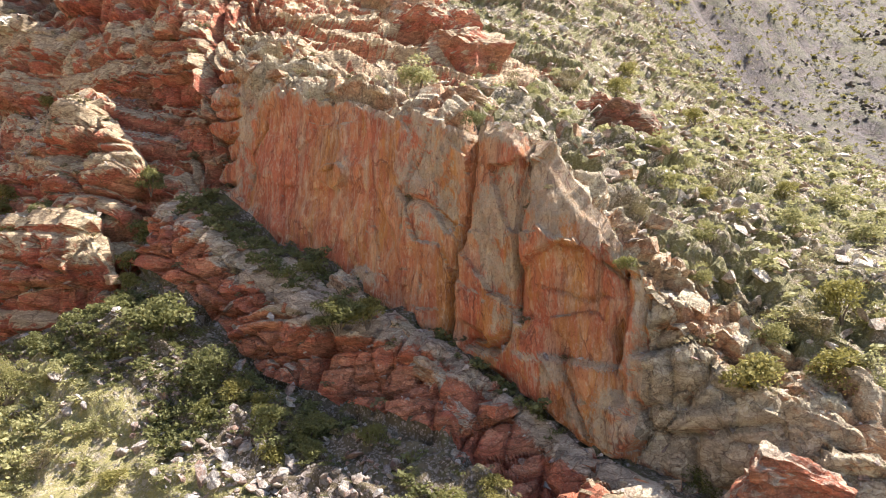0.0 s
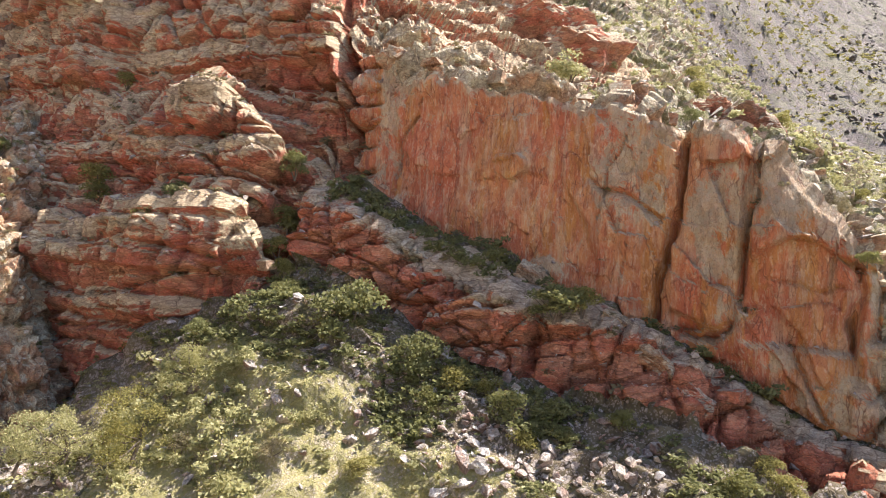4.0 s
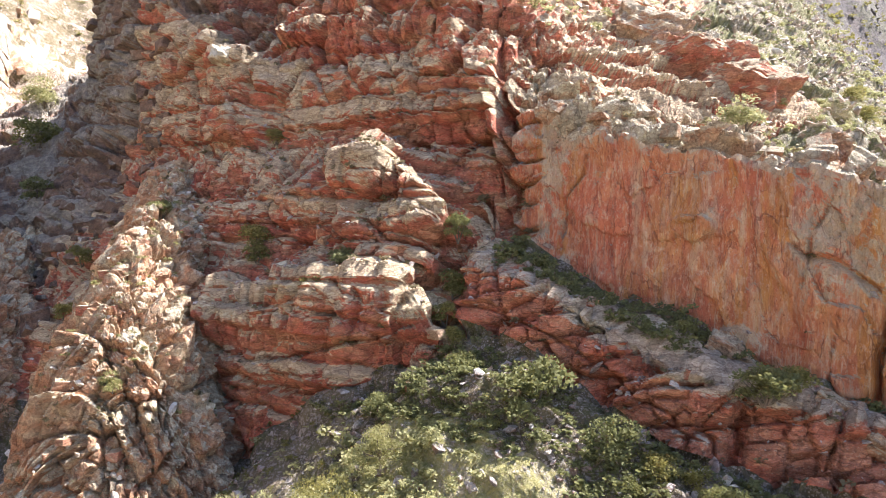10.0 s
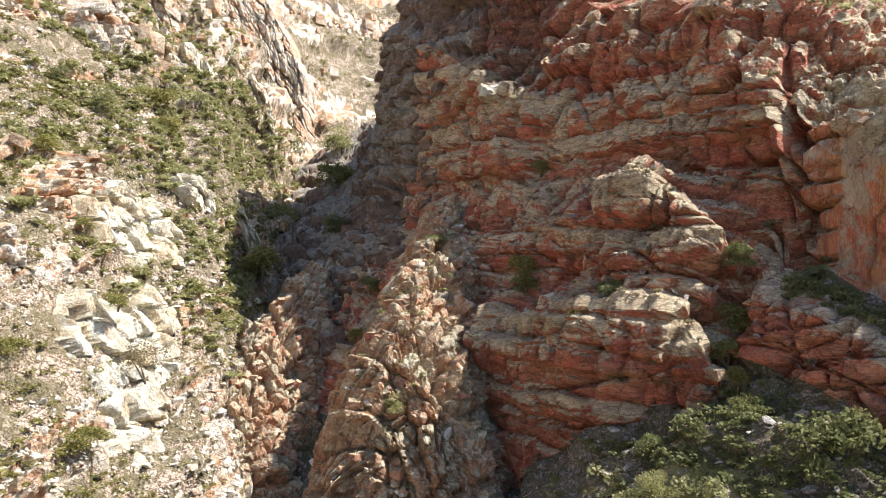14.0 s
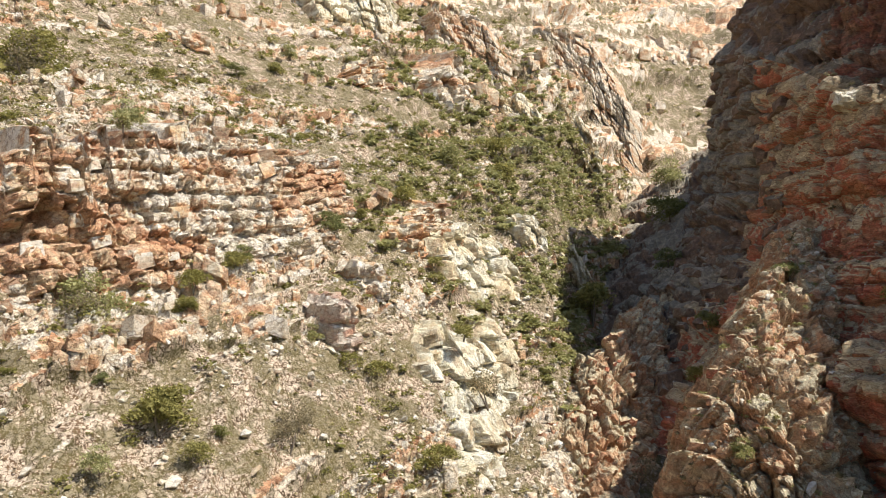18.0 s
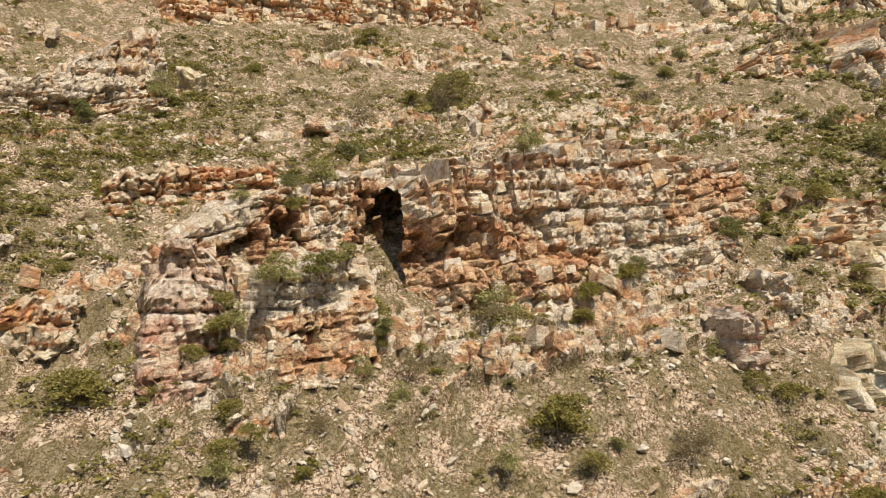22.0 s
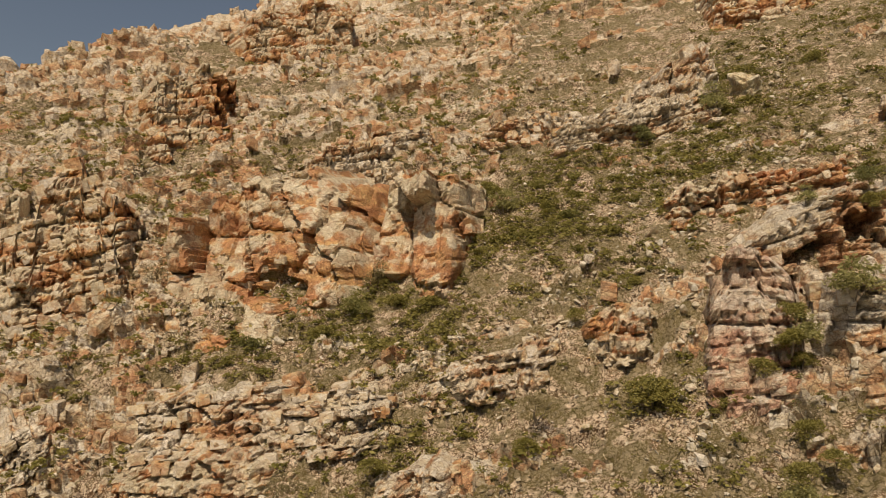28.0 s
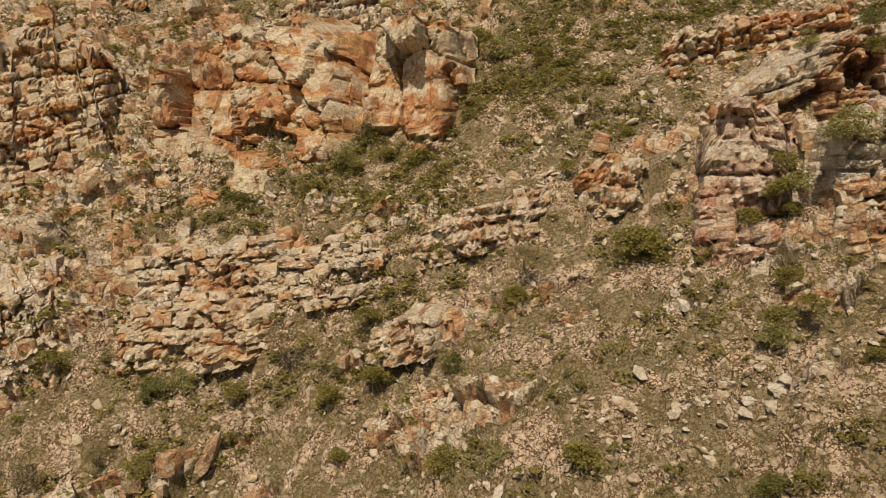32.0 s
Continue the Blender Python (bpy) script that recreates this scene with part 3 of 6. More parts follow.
shoulder = smooth(-37, -44, S) * smooth(1.9, 2.3, COL) * smooth(4.05, 3.85, COL) * (1 - tower)          # bedded rock above the cliff's upper end
back = smooth(3.4, 2.6, COL) * (1 - 0.9 * shoulder)
talus = smooth(7.15, 7.5, COL) * (1 - tower) + smooth(9.1, 9.5, COL) * tower
rocky = (1 - talus) * (1 - 0.55 * back)
arch = H + 0.04 * (S + 75) * tower - 0.28 * (S + 45) * (1 - tower)        # the beds' own levels: they dip along the wall
WAY = S + 0.4 * D
thick, thick_l = strata(WAY, arch + 0.15 * D, 4.8, 4.6, 5, 0.8, 0.7, 0.26, 1.5, 1.7, 0.8)
thin, thin_l = strata(WAY, arch + 0.15 * D, 1.7, 2.4, 17, 0.2, 0.25, 0.15, 0.6, 0.6, 0.7)
thin = thin * (0.12 + 0.75 * smooth(0.0, 0.5, vnoise(S / 8, H / 5, 0.3, 18)))
blocks = thick + thin + 0.85 * facets(WAY, arch - 0.3 * D, 6.2, 16, 1.1, 0.9, 0.3, 1.9) + 0.6 * facets(WAY, arch - 0.3 * D, 2.9, 14, 0.9, 0.9, 0.2, 1.0) + 0.2 * facets(WAY, arch - 0.3 * D, 1.3, 15, 0.9, 0.9, 0.14, 0.5)
slab_t, slab_l = strata(S + 0.5 * H, arch, 2.9, 4.0, 25, 0.35, 0.4, 0.18, 0.8, 0.7, 0.7)
blocks_slab = slab_t + 0.6 * facets(S, arch, 3.0, 23, 0.7, 0.8, 0.18, 0.8) + 0.6 * facets(S, arch, 6.5, 24, 0.8, 0.7, 0.24, 1.2) + 0.2 * facets(S, arch, 1.2, 22, 0.8, 0.9, 0.13, 0.4)
on_slab = smooth(4.98, 5.8, COL) * smooth(7.2, 7.0, COL) * (1 - tower)
calm = 1 - 0.6 * smooth(-20, -17, S)
BENT_S = S + 0.45 * vnoise(H / 2.3, S / 4, 0.2, 644) + 0.25 * vnoise(H / 0.9, S / 1.3, 0.4, 640) + 0.1 * vnoise(H * 2.1, S * 2.3, 0.4, 641)
BENT_H = H + 0.22 * vnoise(H / 1.3, S / 1.1, 0.9, 642)
GAPE = 0.85 + 0.5 * vnoise(H / 1.9, S / 1.9, 0.7, 643)
RAGGED = fbm(S / 2.2, H / 2.2, 0.4, 631, 4)
# the beds' great cracks and joints
low, mid, high = smooth(7.9, 8.05, COL) * smooth(9.3, 9.1, COL), smooth(5.95, 6.1, COL) * smooth(7.1, 6.95, COL), smooth(3.9, 4.0, COL) * smooth(5.1, 5.0, COL)
gaps = low * (crack(((-88, -7.6), (-80, -8), (-73.8, -6.9), (-69.9, -5.5), (-65, -4.4)), 0.24, 1.1) + crack(((-86, -11), (-75, -10.6), (-69.4, -9.6), (-64.8, -7.3)), 0.2, 0.8)
              + crack(((-82, -3.7), (-75, -3.3), (-70, -3), (-65.5, -2)), 0.14, 0.5) + crack(((-69.2, -1), (-69.4, -5.5)), 0.2, 0.9) + crack(((-79, -1), (-79.6, -8)), 0.15, 0.6))
gaps += mid * (crack(((-98, 5.2), (-86, 5), (-74.7, 4.7)), 0.18, 0.7) + crack(((-76.9, 10), (-74.2, 4.7), (-72.4, 0.8)), 0.4, 1.7) + crack(((-73, 3.4), (-69, 3.8), (-65, 3)), 0.16, 0.6) + crack(((-70.5, 12), (-69, 8), (-70, 4)), 0.16, 0.6))
gaps += high * (crack(((-97, 16.4), (-86, 15.8), (-76, 16.4), (-67.3, 16.3), (-62.7, 15.7)), 0.22, 0.9) + crack(((-71, 12.4), (-66, 11.6), (-61.8, 10.6)), 0.2, 0.8)
                + crack(((-109, 26), (-107.5, 20), (-106.5, 14)), 0.4, 1.2) + crack(((-101, 26), (-99.5, 15)), 0.18, 0.7) + crack(((-84, 22), (-84.5, 15)), 0.14, 0.5))
gaps += smooth(3.3, 3.5, COL) * smooth(5.1, 5.0, COL) * crack(((-64.6, 24), (-62.8, 18), (-61.8, 13.3), (-61.1, 5.7)), 0.5, 1.6)
gaps += smooth(5.9, 6.05, COL) * smooth(7.1, 7.0, COL) * (crack(((-60.5, -2.2), (-57, -2.8), (-52.5, -4.2), (-49, -6)), 0.16, 0.7) + crack(((-38.7, -5), (-38.4, -12)), 0.5, 1.8) + crack(((-47.5, -6.5), (-43, -9.2), (-40, -10.6)), 0.14, 0.6))
forms = mid * (1.7 * smooth(-75.6, -74.6, S + 0.35 * (H - 5)) * smooth(-64.6, -65.6, S) + 0.9 * smooth(-99, -98, S) * smooth(-77, -77.8, S + 0.25 * (H - 5)) * smooth(9.4, 8.6, H + 0.6 * vnoise(S / 2.5, 0.2, 0.3, 34))
               + 0.7 * patch(-71.5, 10.6, 3.0, 2.4, 35, 0.4) + 0.9 * patch(-67.3, 6.2, 2.0, 2.6, 36, 0.3) - 0.7 * patch(-70.5, 6.6, 2.2, 1.2, 37) - 0.6 * patch(-86, 3.2, 8, 1.6, 38))
forms += low * (0.8 * smooth(-5.6, -5.1, H + 0.03 * (S + 70)) + 0.6 * smooth(-9.6, -9.1, H) + 0.8 * smooth(-71.5, -70.8, S) * smooth(-5.5, -5, H) + 0.5 * smooth(-88.5, -87.5, S) - 0.9 * smooth(-78.8, -79.4, S) * smooth(-3.4, -3, H))
forms += high * tower * (0.9 * smooth(15.6, 16.2, H) - 0.6 * patch(-67.5, 14.2, 6, 1.4, 39) + 0.8 * patch(-66.5, 11, 5, 1.2, 40) + 1.2 * smooth(-108, -106.8, S) * smooth(-96, -98, S))
own_form = 1 - 0.5 * np.clip(low + mid + high * tower, 0, 1)
move = calm * rocky * (1 - on_face) * (1 - on_slab) * (0.5 + 0.6 * steep) * blocks * own_form * (1 - 0.85 * shoulder) + forms + shoulder * (0.9 * facets(WAY, arch - 0.5 * D, 5.5, 46, 0.5, 0.9, 0.3, 1.2) + 0.5 * facets(WAY, arch - 0.5 * D, 2.2, 47, 0.6, 0.9, 0.2, 0.7)) + on_slab * (blocks_slab * smooth(5.5, 6.15, COL) + 0.75)
far_back = smooth(1.5, 1.1, COL)
move += (0.9 * big + 0.22 * fine) * (1 - 0.7 * on_face) * (1 - 0.35 * on_slab) - gaps
brow_zone = smooth(2.3, 2.9, COL) * smooth(4.0, 3.9, COL) * (1 - tower)
move += brow_zone * (1 - 0.6 * shoulder) * (0.9 * facets(S, D * 1.3, 3.4, 43, 0.7, 1.0, 0.2, 0.8) + 0.4 * facets(S, D * 1.3, 1.3, 44, 0.8, 1.0, 0.15, 0.4) + 0.5)
# the smooth wall: flutes, two deep cracks, plates that stand out, a roof
flute = 0.10 * vnoise(S / 1.3, 0.5, H / 9, 61) + 0.06 * vnoise(S / 0.5, 0.5, H / 4, 62) + 0.3 * fbm(S / 1.6, 0.3, H / 2.6, 63, 5) + 0.35 * fbm(S / 6, 0.7, H / 7, 69, 3) + (0.25 + 0.2 * smooth(-39, -30, S)) * facets(S + 0.3 * H, H, 3.0, 60, 1.5, 1.0, 0.1, 0.12)
plates = 0.55 * smooth(-38.9, -38.0, S + 0.42 * (H - 2) + 0.6 * vnoise(H / 3, 1, 1, 64))
plates += 0.6 * smooth(-30.6, -30.2, S) * smooth(-25.6, -26.0, S) * smooth(-7.6, -7.0, H - 0.35 * np.abs(S + 27) + 0.4 * vnoise(S / 1.2, 3, 3, 70))
plates += 1.0 * smooth(-25.3, -24.9, S) * smooth(-0.9, -0.5, H + 0.5 * np.abs(S + 22) + 0.35 * vnoise(S / 1.1, 2, 2, 65) + 0.15 * vnoise(S * 2, 2, H * 2, 71))
plates += 0.6 * smooth(-7.9, -8.4, H + 0.4 * vnoise(S / 1.3, 2, 2, 72)) * smooth(-26, -25, S) + 0.4 * smooth(-18.9, -18.5, S)
plates -= 0.5 * smooth(-52, -56, S)
plates += 0.45 * patch(-44.2, 4.6, 1.6, 1.0, 73, 0.1) + 0.4 * patch(-40.6, -4.2, 1.6, 1.2, 74, 0.12)
for line, width, deep in ((((-30.0, 7.5), (-30.1, 1.2), (-31, -3), (-31.5, -8)), 0.34, 1.8), (((-24.7, 5), (-25.4, 0), (-25.7, -3.4), (-25.9, -7.1), (-27.6, -8.2), (-29.4, -7.6)), 0.24, 1.1),
                          (((-18.8, 0), (-18.6, -6.5), (-18.2, -10)), 0.4, 1.4), (((-34, 7.5), (-35.6, 3.5), (-36.2, 0.5)), 0.14, 0.4), (((-48.5, 9), (-47, 3)), 0.1, 0.25),
                          (((-33.4, -1.5), (-34.2, -5), (-34, -8)), 0.12, 0.35), (((-22.5, -8), (-20.8, -11), (-19.6, -13.5)), 0.16, 0.5), (((-53.5, 11), (-55.5, 7), (-56.5, 3)), 0.16, 0.5), (((-24.4, -3.6), (-21.5, -4.2), (-18.8, -3.8)), 0.1, 0.3)):
    plates -= crack(line, width, deep)
seam = H - 1.2 + 0.55 * (S + 33) + 0.4 * vnoise(S / 2, 4, 4, 67)
plates -= 0.5 * np.exp(-(seam / 0.2) ** 2) * smooth(-37.5, -36.5, S) * smooth(-31, -31.6, S)
move = move * (1 - on_face) + on_face * (flute + plates + 0.25 * big + 0.05 * fine)
move += talus * (0.5 * fbm(S / 5, D / 5, 0.4, 71, 4) + 0.12 * fine)
move = move * (1 - far_back) + far_back * (5 * fbm(S / 55, D / 55, 0.4, 77, 3) + 2.5 * np.abs(fbm(S / 36, D / 36, 0.6, 78, 2)) + 0.8 * fbm(S / 14, D / 14, 0.6, 80, 2))
move += back * (0.8 * fbm(S / 6, D / 6, 0.9, 73, 5) + 0.5 * np.maximum(0, fbm(S / 14, D / 7, 0.2, 74, 3)) * masonry(S, D * 0.8, 2.2, 3.5, 75))
def soften(a):
    """Wear steps down a little."""
    a = a.copy()
    a[1:-1] = 0.2 * a[:-2] + 0.6 * a[1:-1] + 0.2 * a[2:]
    a[:, 1:-1] = 0.2 * a[:, :-2] + 0.6 * a[:, 1:-1] + 0.2 * a[:, 2:]
    return a


EASTP = base + NRM * (0.75 * move + 0.25 * soften(move))[..., None]
EASTN = -normals(EASTP)
# lichen: on the upper part of each bed, little under the brows and on fresh breaks
LICHEN = tower * (0.75 * thick_l + 0.2 * thin_l + 0.5 * fbm(S / 4, D / 4, H / 3, 630, 4) - 0.1) + (1 - tower) * 0.25 * slab_l + 0.25 * np.clip(move - blur(blur(move.T, 30).T, 30), -1.5, 1.5)
LICHEN += on_slab * (0.7 * smooth(6.3, 5.95, COL) - 0.75 * smooth(6.1, 6.35, COL) + 0.35 * smooth(-53, -50, S) * smooth(-38.5, -39.5, S) - 0.3 * smooth(-38.5, -37, S) - 0.55 * smooth(-54, -57, S))
LICHEN += high * tower * (0.45 * smooth(15.8, 16.6, H) - 0.75 * patch(-67.5, 14.2, 6.5, 1.7, 631) - 0.35 * patch(-64, 9.8, 4, 1.8, 632) - 0.25 * patch(-100, 17, 8, 3, 633))
LICHEN += mid * (0.4 * smooth(5, 6, H) - 0.45 * patch(-84, 2.8, 9, 2.2, 634) - 0.3 * patch(-69, 1.5, 3.5, 1.6, 635) + 0.5 * patch(-71, 10.5, 3.5, 3, 636))
LICHEN += low * (0.5 * smooth(-4.5, -3, H) - 0.5 * patch(-68.5, -3.8, 2.6, 1.4, 637) - 0.55 * smooth(-9.8, -11, H))
LICHEN -= smooth(2.3, 2.6, COL) * smooth(4.0, 3.8, COL) * tower * 0.2
LICHEN += shoulder * (0.35 + 0.5 * thick_l) + 0.7 * smooth(-19, -17.5, S) * smooth(3.9, 4.05, COL) * smooth(5.05, 4.9, COL)
top_lip = np.interp(S, np.array(EAST_S, float)[::-1], np.array([EAST[k][4][1] for k in EAST_S], float)[::-1])
on_red = 0.55 * smooth(1.8, 0.3, top_lip - H + 0.7 * vnoise(S / 2.5, 0.4, 0.4, 651)) + 0.75 * patch(-27.3, -0.3, 1.9, 4.2, 652) + 0.5 * patch(-26.3, -6.3, 0.9, 1.8, 653) + 0.55 * patch(-33.8, 2.8, 2.8, 3.6, 654)
on_red += 0.6 * patch(-23.6, 1.8, 2.2, 2.6, 655) + 0.6 * patch(-19.6, -0.4, 1.6, 1.6, 656) + 0.6 * patch(-18.5, -11.5, 3.6, 2.4, 657) + 0.5 * patch(-23.4, -9, 1.8, 0.9, 658) + 0.5 * smooth(-54, -58, S) * smooth(3, 6, H)
on_red += 0.5 * patch(-40.6, -4.2, 1.8, 1.3, 659) - 0.35 * patch(-21.6, -4.5, 3, 3.2, 660) - 0.25 * patch(-46, 1, 7, 6, 661)
LICHEN = np.where(on_face > 0.5, on_red, LICHEN)


def piece(name, rows, cols, material, label, category, kind=""):
    """A part of the gorge wall as an object of its own."""
    r = np.where((s_line >= rows[0]) & (s_line <= rows[1]))[0]
    c = np.searchsorted(COL[0], (cols[0] - 1e-6, cols[1] - 1e-6))
    lo = min(r[-1] + 2, len(s_line))
    ob = new(name, grid_mesh(name, EASTP[r[0]:lo, c[0]:c[-1] + 1], material))
    ob.data.attributes.new("lichen", "FLOAT", "POINT").data.foreach_set("value", LICHEN[r[0]:lo, c[0]:c[-1] + 1].astype(np.float32).ravel())
    return tagged(ob, label, category, kind=kind)


piece("ridge_east", (-200, 41), (0, 1.35), RIDGE, "grey rocky ridge with thin scrub far behind the wall", "ridge", "structure")
piece("upper_slope", (-61, -41), (1.35, 2.25), BACK_SOIL, "stony scrub slope above bedded rock", "slope", "structure")
piece("upper_slope", (-41, 41), (1.35, 3.3), BACK_SOIL, "stony scrub slope above the red wall", "slope", "structure")
piece("rock_shoulder", (-61, -41), (2.25, 3.3), RED, "bedded tan and red rock above the smooth cliff", "rock", "structure")
piece("gully_crest", (-200, -112), (1.35, 4), SHADY, "brown rock high over the gully, darkened for shade", "cliff", "structure")
piece("upper_cliff", (-112, -99), (1.35, 4), DARK_RED, "red rock high beside the gully, darkened for shade", "cliff", "structure")
piece("upper_cliff", (-99, -61), (1.35, 4), RED, "red and grey bedded rock rising over the gorge", "cliff", "structure")
piece("brow", (-61, 41), (3.3, 4), BRUSHED, "broken grey lichened brow of the red wall", "rock", "structure")
cliff = new("cliff_face")
tagged(cliff, "tall smooth red cliff with pale streaks and cracks", "cliff")
for name, rows, label in (("wall_panel", (-61, -38.2), "broad orange red panel with thin streaks"), ("stained_panel", (-38.2, -30.6), "orange and grey stained panel"),
                          ("pillar", (-30.6, -25.6), "grey lichened pillar between two deep cracks"), ("end_panel", (-25.6, -17.3), "dark red panel under a jutting roof")):
    ob = piece(name, rows, (4, 5), RED_FACE, label, "")
    ob.parent = cliff
piece("buttress", (-17.3, 41), (4, 5), BRUSHED, "grey lichened rock buttress at the cliff's end", "rock", "structure")
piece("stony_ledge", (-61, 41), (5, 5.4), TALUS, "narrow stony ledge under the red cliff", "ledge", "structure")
SLAB_OB = piece("rock_slab", (-61, -18), (5.4, 7), SLAB, "long red rock slab with a grey lichened top", "rock slab")
piece("low_rocks", (-18, 41), (5.4, 7), SLAB, "low red broken rock beside the slab", "rock", "structure")
# Split near the cliff's shadow edge: sun-paled ground outside, shade-darkened inside.
piece("meadow", (-61, 41), (8.75, 11), MEADOW, "slope of pale grass and scrub, ground paled for sun", "slope", "structure")
piece("talus_slope", (-61, 41), (7, 8.75), TALUS, "stony talus with scrub under the cliff, ground darkened for shade", "slope", "structure")
BACK_OB = piece("back_wall", (-126, -61), (4, 6), RED, "red and grey bedded rock wall with ledges", "cliff")
TOWER_OB = piece("rock_tower", (-126, -61), (6, 9), RED, "stepped tower of thick red and grey rock beds", "rock tower")
piece("gully_wall", (-200, -126), (4, 11), SHADY, "grey brown rock wall of the gully, darkened for shade", "cliff", "structure")
piece("talus_below_tower", (-126, -61), (9, 11), TALUS, "ravine floor with stones and bushes, ground darkened for shade", "slope", "structure")

# the sunlit slope: a bowl of ground round the gorge's head
BOWL = (-26.0, 12.0)
BOWL_AZ = (2, 12, 18, 24, 35, 50, 75, 100, 130, 137, 150, 175)
BOWL_R = (190, 180, 150, 118, 95, 82, 75, 80, 95, 101, 112, 140)
BOWL_TOP = (300, 300, 280, 250, 200, 175, 160, 125, 68, 52, 42, 40)


def bowl(az, r):
    """The slope's place at a bearing, counted to the left of +y, and a distance."""
    r0, top = np.interp(az, BOWL_AZ, BOWL_R), np.interp(az, BOWL_AZ, BOWL_TOP)
    z = 11.5 + (r - r0) * 0.82
    z = np.where(z < -30, -30 + (z + 30) * 0.2, z)
    z = np.where(z > top, top - (z - top) * 0.4, z)
    a = np.radians(az)
    return np.stack([BOWL[0] - np.sin(a) * r, BOWL[1] + np.cos(a) * r, z], -1)


def bowl_strata(az, r):
    """Level across the beds, which climb to the north along the slope, and the way along them."""
    p = bowl(az, r)
    along = np.radians(az) * -85
    return along, p[..., 2] * 1.25 - 0.3 * along, p


AZ, R = np.meshgrid(np.concatenate([np.linspace(2, 142, 590), np.linspace(142.4, 165, 30)]), np.concatenate([np.geomspace(24, 44, 10), np.geomspace(44.3, 165, 325), np.geomspace(166, 460, 110)]), indexing="ij")
A, LEV, P = bowl_strata(AZ, R)
n0 = normals(P)
n0 *= np.sign(n0[..., 2:3])
WOUT = smooth(0.0, 0.3, fbm(A / 26, LEV / 5, 0.5, 81, 3) + 0.25 * vnoise(A / 6, LEV / 2, 0.3, 83) - 0.06) # where rock crops out
WOUT = np.maximum(WOUT * 0.8, smooth(36, 20, AZ) * 0.8 * smooth(-0.5, 0.4, fbm(A / 9, LEV / 12, 0.1, 84, 4)))
WOUT = np.maximum(WOUT, smooth(121, 131, AZ) * smooth(66, 74, R) * smooth(-0.9, -0.1, fbm(A / 7, LEV / 5, 0.8, 86, 4)))
WOUT = np.maximum(WOUT, smooth(88, 104, R) * smooth(92, 108, AZ) * smooth(-0.6, 0.1, fbm(A / 7, LEV / 4, 0.8, 82, 4)))
ledge, ledge_l = strata(A, LEV, 2.3, 2.6, 91, 0.5, 0.4, 0.2, 0.9, 0.9, 0.8)
m = 1.1 * fbm(A / 16, LEV / 10, 0.5, 85, 4) + 0.45 * fbm(A / 2.6, LEV / 2.6, 0.5, 88, 4) + 0.22 * facets(A, LEV, 1.6, 89, 0.8, 1.0, 0.2, 0.3)
m += WOUT * (ledge + 0.5 * facets(A, LEV, 2.0, 93, 0.8, 0.9, 0.2, 0.7) + 0.8 * facets(A, LEV, 5.5, 94, 0.7, 0.9, 0.3, 1.2) + 0.5)
m += smooth(38, 25, AZ) * (2.2 * fbm(A / 3.5, LEV / 14, 0.7, 95, 4) + smooth(120, 170, R) * (2.6 * fbm(A / 9, LEV / 40, 0.7, 96, 4) + 0.8 * facets(A, LEV, 10, 98, 1.8, 0.8, 1.2, 1.2)))       # upright pale ribs beside the gully
WESTP = P + n0 * (0.7 * m + 0.3 * soften(m))[..., None]
WESTN = normals(WESTP)
WESTN *= np.sign(WESTN[..., 2:3])
west = grid_mesh("west_slope", WESTP, WEST_SOIL, True)
west.materials.append(PALE)
west.attributes.new("lichen", "FLOAT", "POINT").data.foreach_set("value", (0.9 * ledge_l + 0.5 * fbm(A / 5, LEV / 3, 0.2, 87, 4)).astype(np.float32).ravel())
mask = (WOUT + 0.35 * fbm(A / 2, LEV / 2, 0.6, 97, 3) > 0.6)[:-1, :-1].ravel()
west.polygons.foreach_set("material_index", mask.astype(np.int32))
tagged(new("west_slope", west), "sunlit slope of pale stones, ledges and scrub", "slope", kind="structure")

# the ravine's sides run down to the valley floor
k = np.linspace(0, 1, 24)[None, :, None]
edge = EASTP[::6, -1][:, None]
low = edge * (1, 1, 0) + np.array(OUT)[None, None] * 22 + np.array((0, 0, -41))
side = edge * (1 - k) + low * k
side = side + np.array((0, 0, 1)) * (1.5 * np.sin(np.pi * k[..., 0]) * (0.6 + fbm(side[..., 0] / 5, side[..., 1] / 5, 0.4, 99, 4)))[..., None]
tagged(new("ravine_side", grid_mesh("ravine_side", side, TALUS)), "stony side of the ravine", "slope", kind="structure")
edge = WESTP[:, 0][:, None]
low = edge * (1, 1, 0) + (np.array((*BOWL, 0)) - edge * (1, 1, 0)) * 0.6 + np.array((0, 0, -41))
side = edge * (1 - k) + low * k
side = side + np.array((0, 0, 1)) * (1.2 * np.sin(np.pi * k[..., 0]) * fbm(side[..., 0] / 5, side[..., 1] / 5, 0.4, 98, 4))[..., None]
tagged(new("ravine_side", grid_mesh("ravine_side", side, WEST_SOIL, True)), "sunlit stony side of the ravine", "slope", kind="structure")

g = np.linspace(-3000, 3000, 41)
X, Y = np.meshgrid(g, g, indexing="ij")
tagged(new("ground", grid_mesh("ground", np.stack([X, Y, -40 + 0 * X], -1), EARTH)), "dry brown valley floor", "ground", kind="structure")


# ---- rock pieces ----
def hull(points):
    bm = bmesh.new()
    for p in points:
        bm.verts.new(p)
    res = bmesh.ops.convex_hull(bm, input=bm.verts)
    junk = [v for v in bm.verts if not v.link_faces]
    bmesh.ops.delete(bm, geom=junk, context="VERTS")
    bmesh.ops.triangulate(bm, faces=bm.faces[:])
    bm.normal_update()
    bm.verts.index_update()
    out = np.array([v.co[:] for v in bm.verts]), np.array([[v.index for v in f.verts] for f in bm.faces])
    bm.free()
    return out


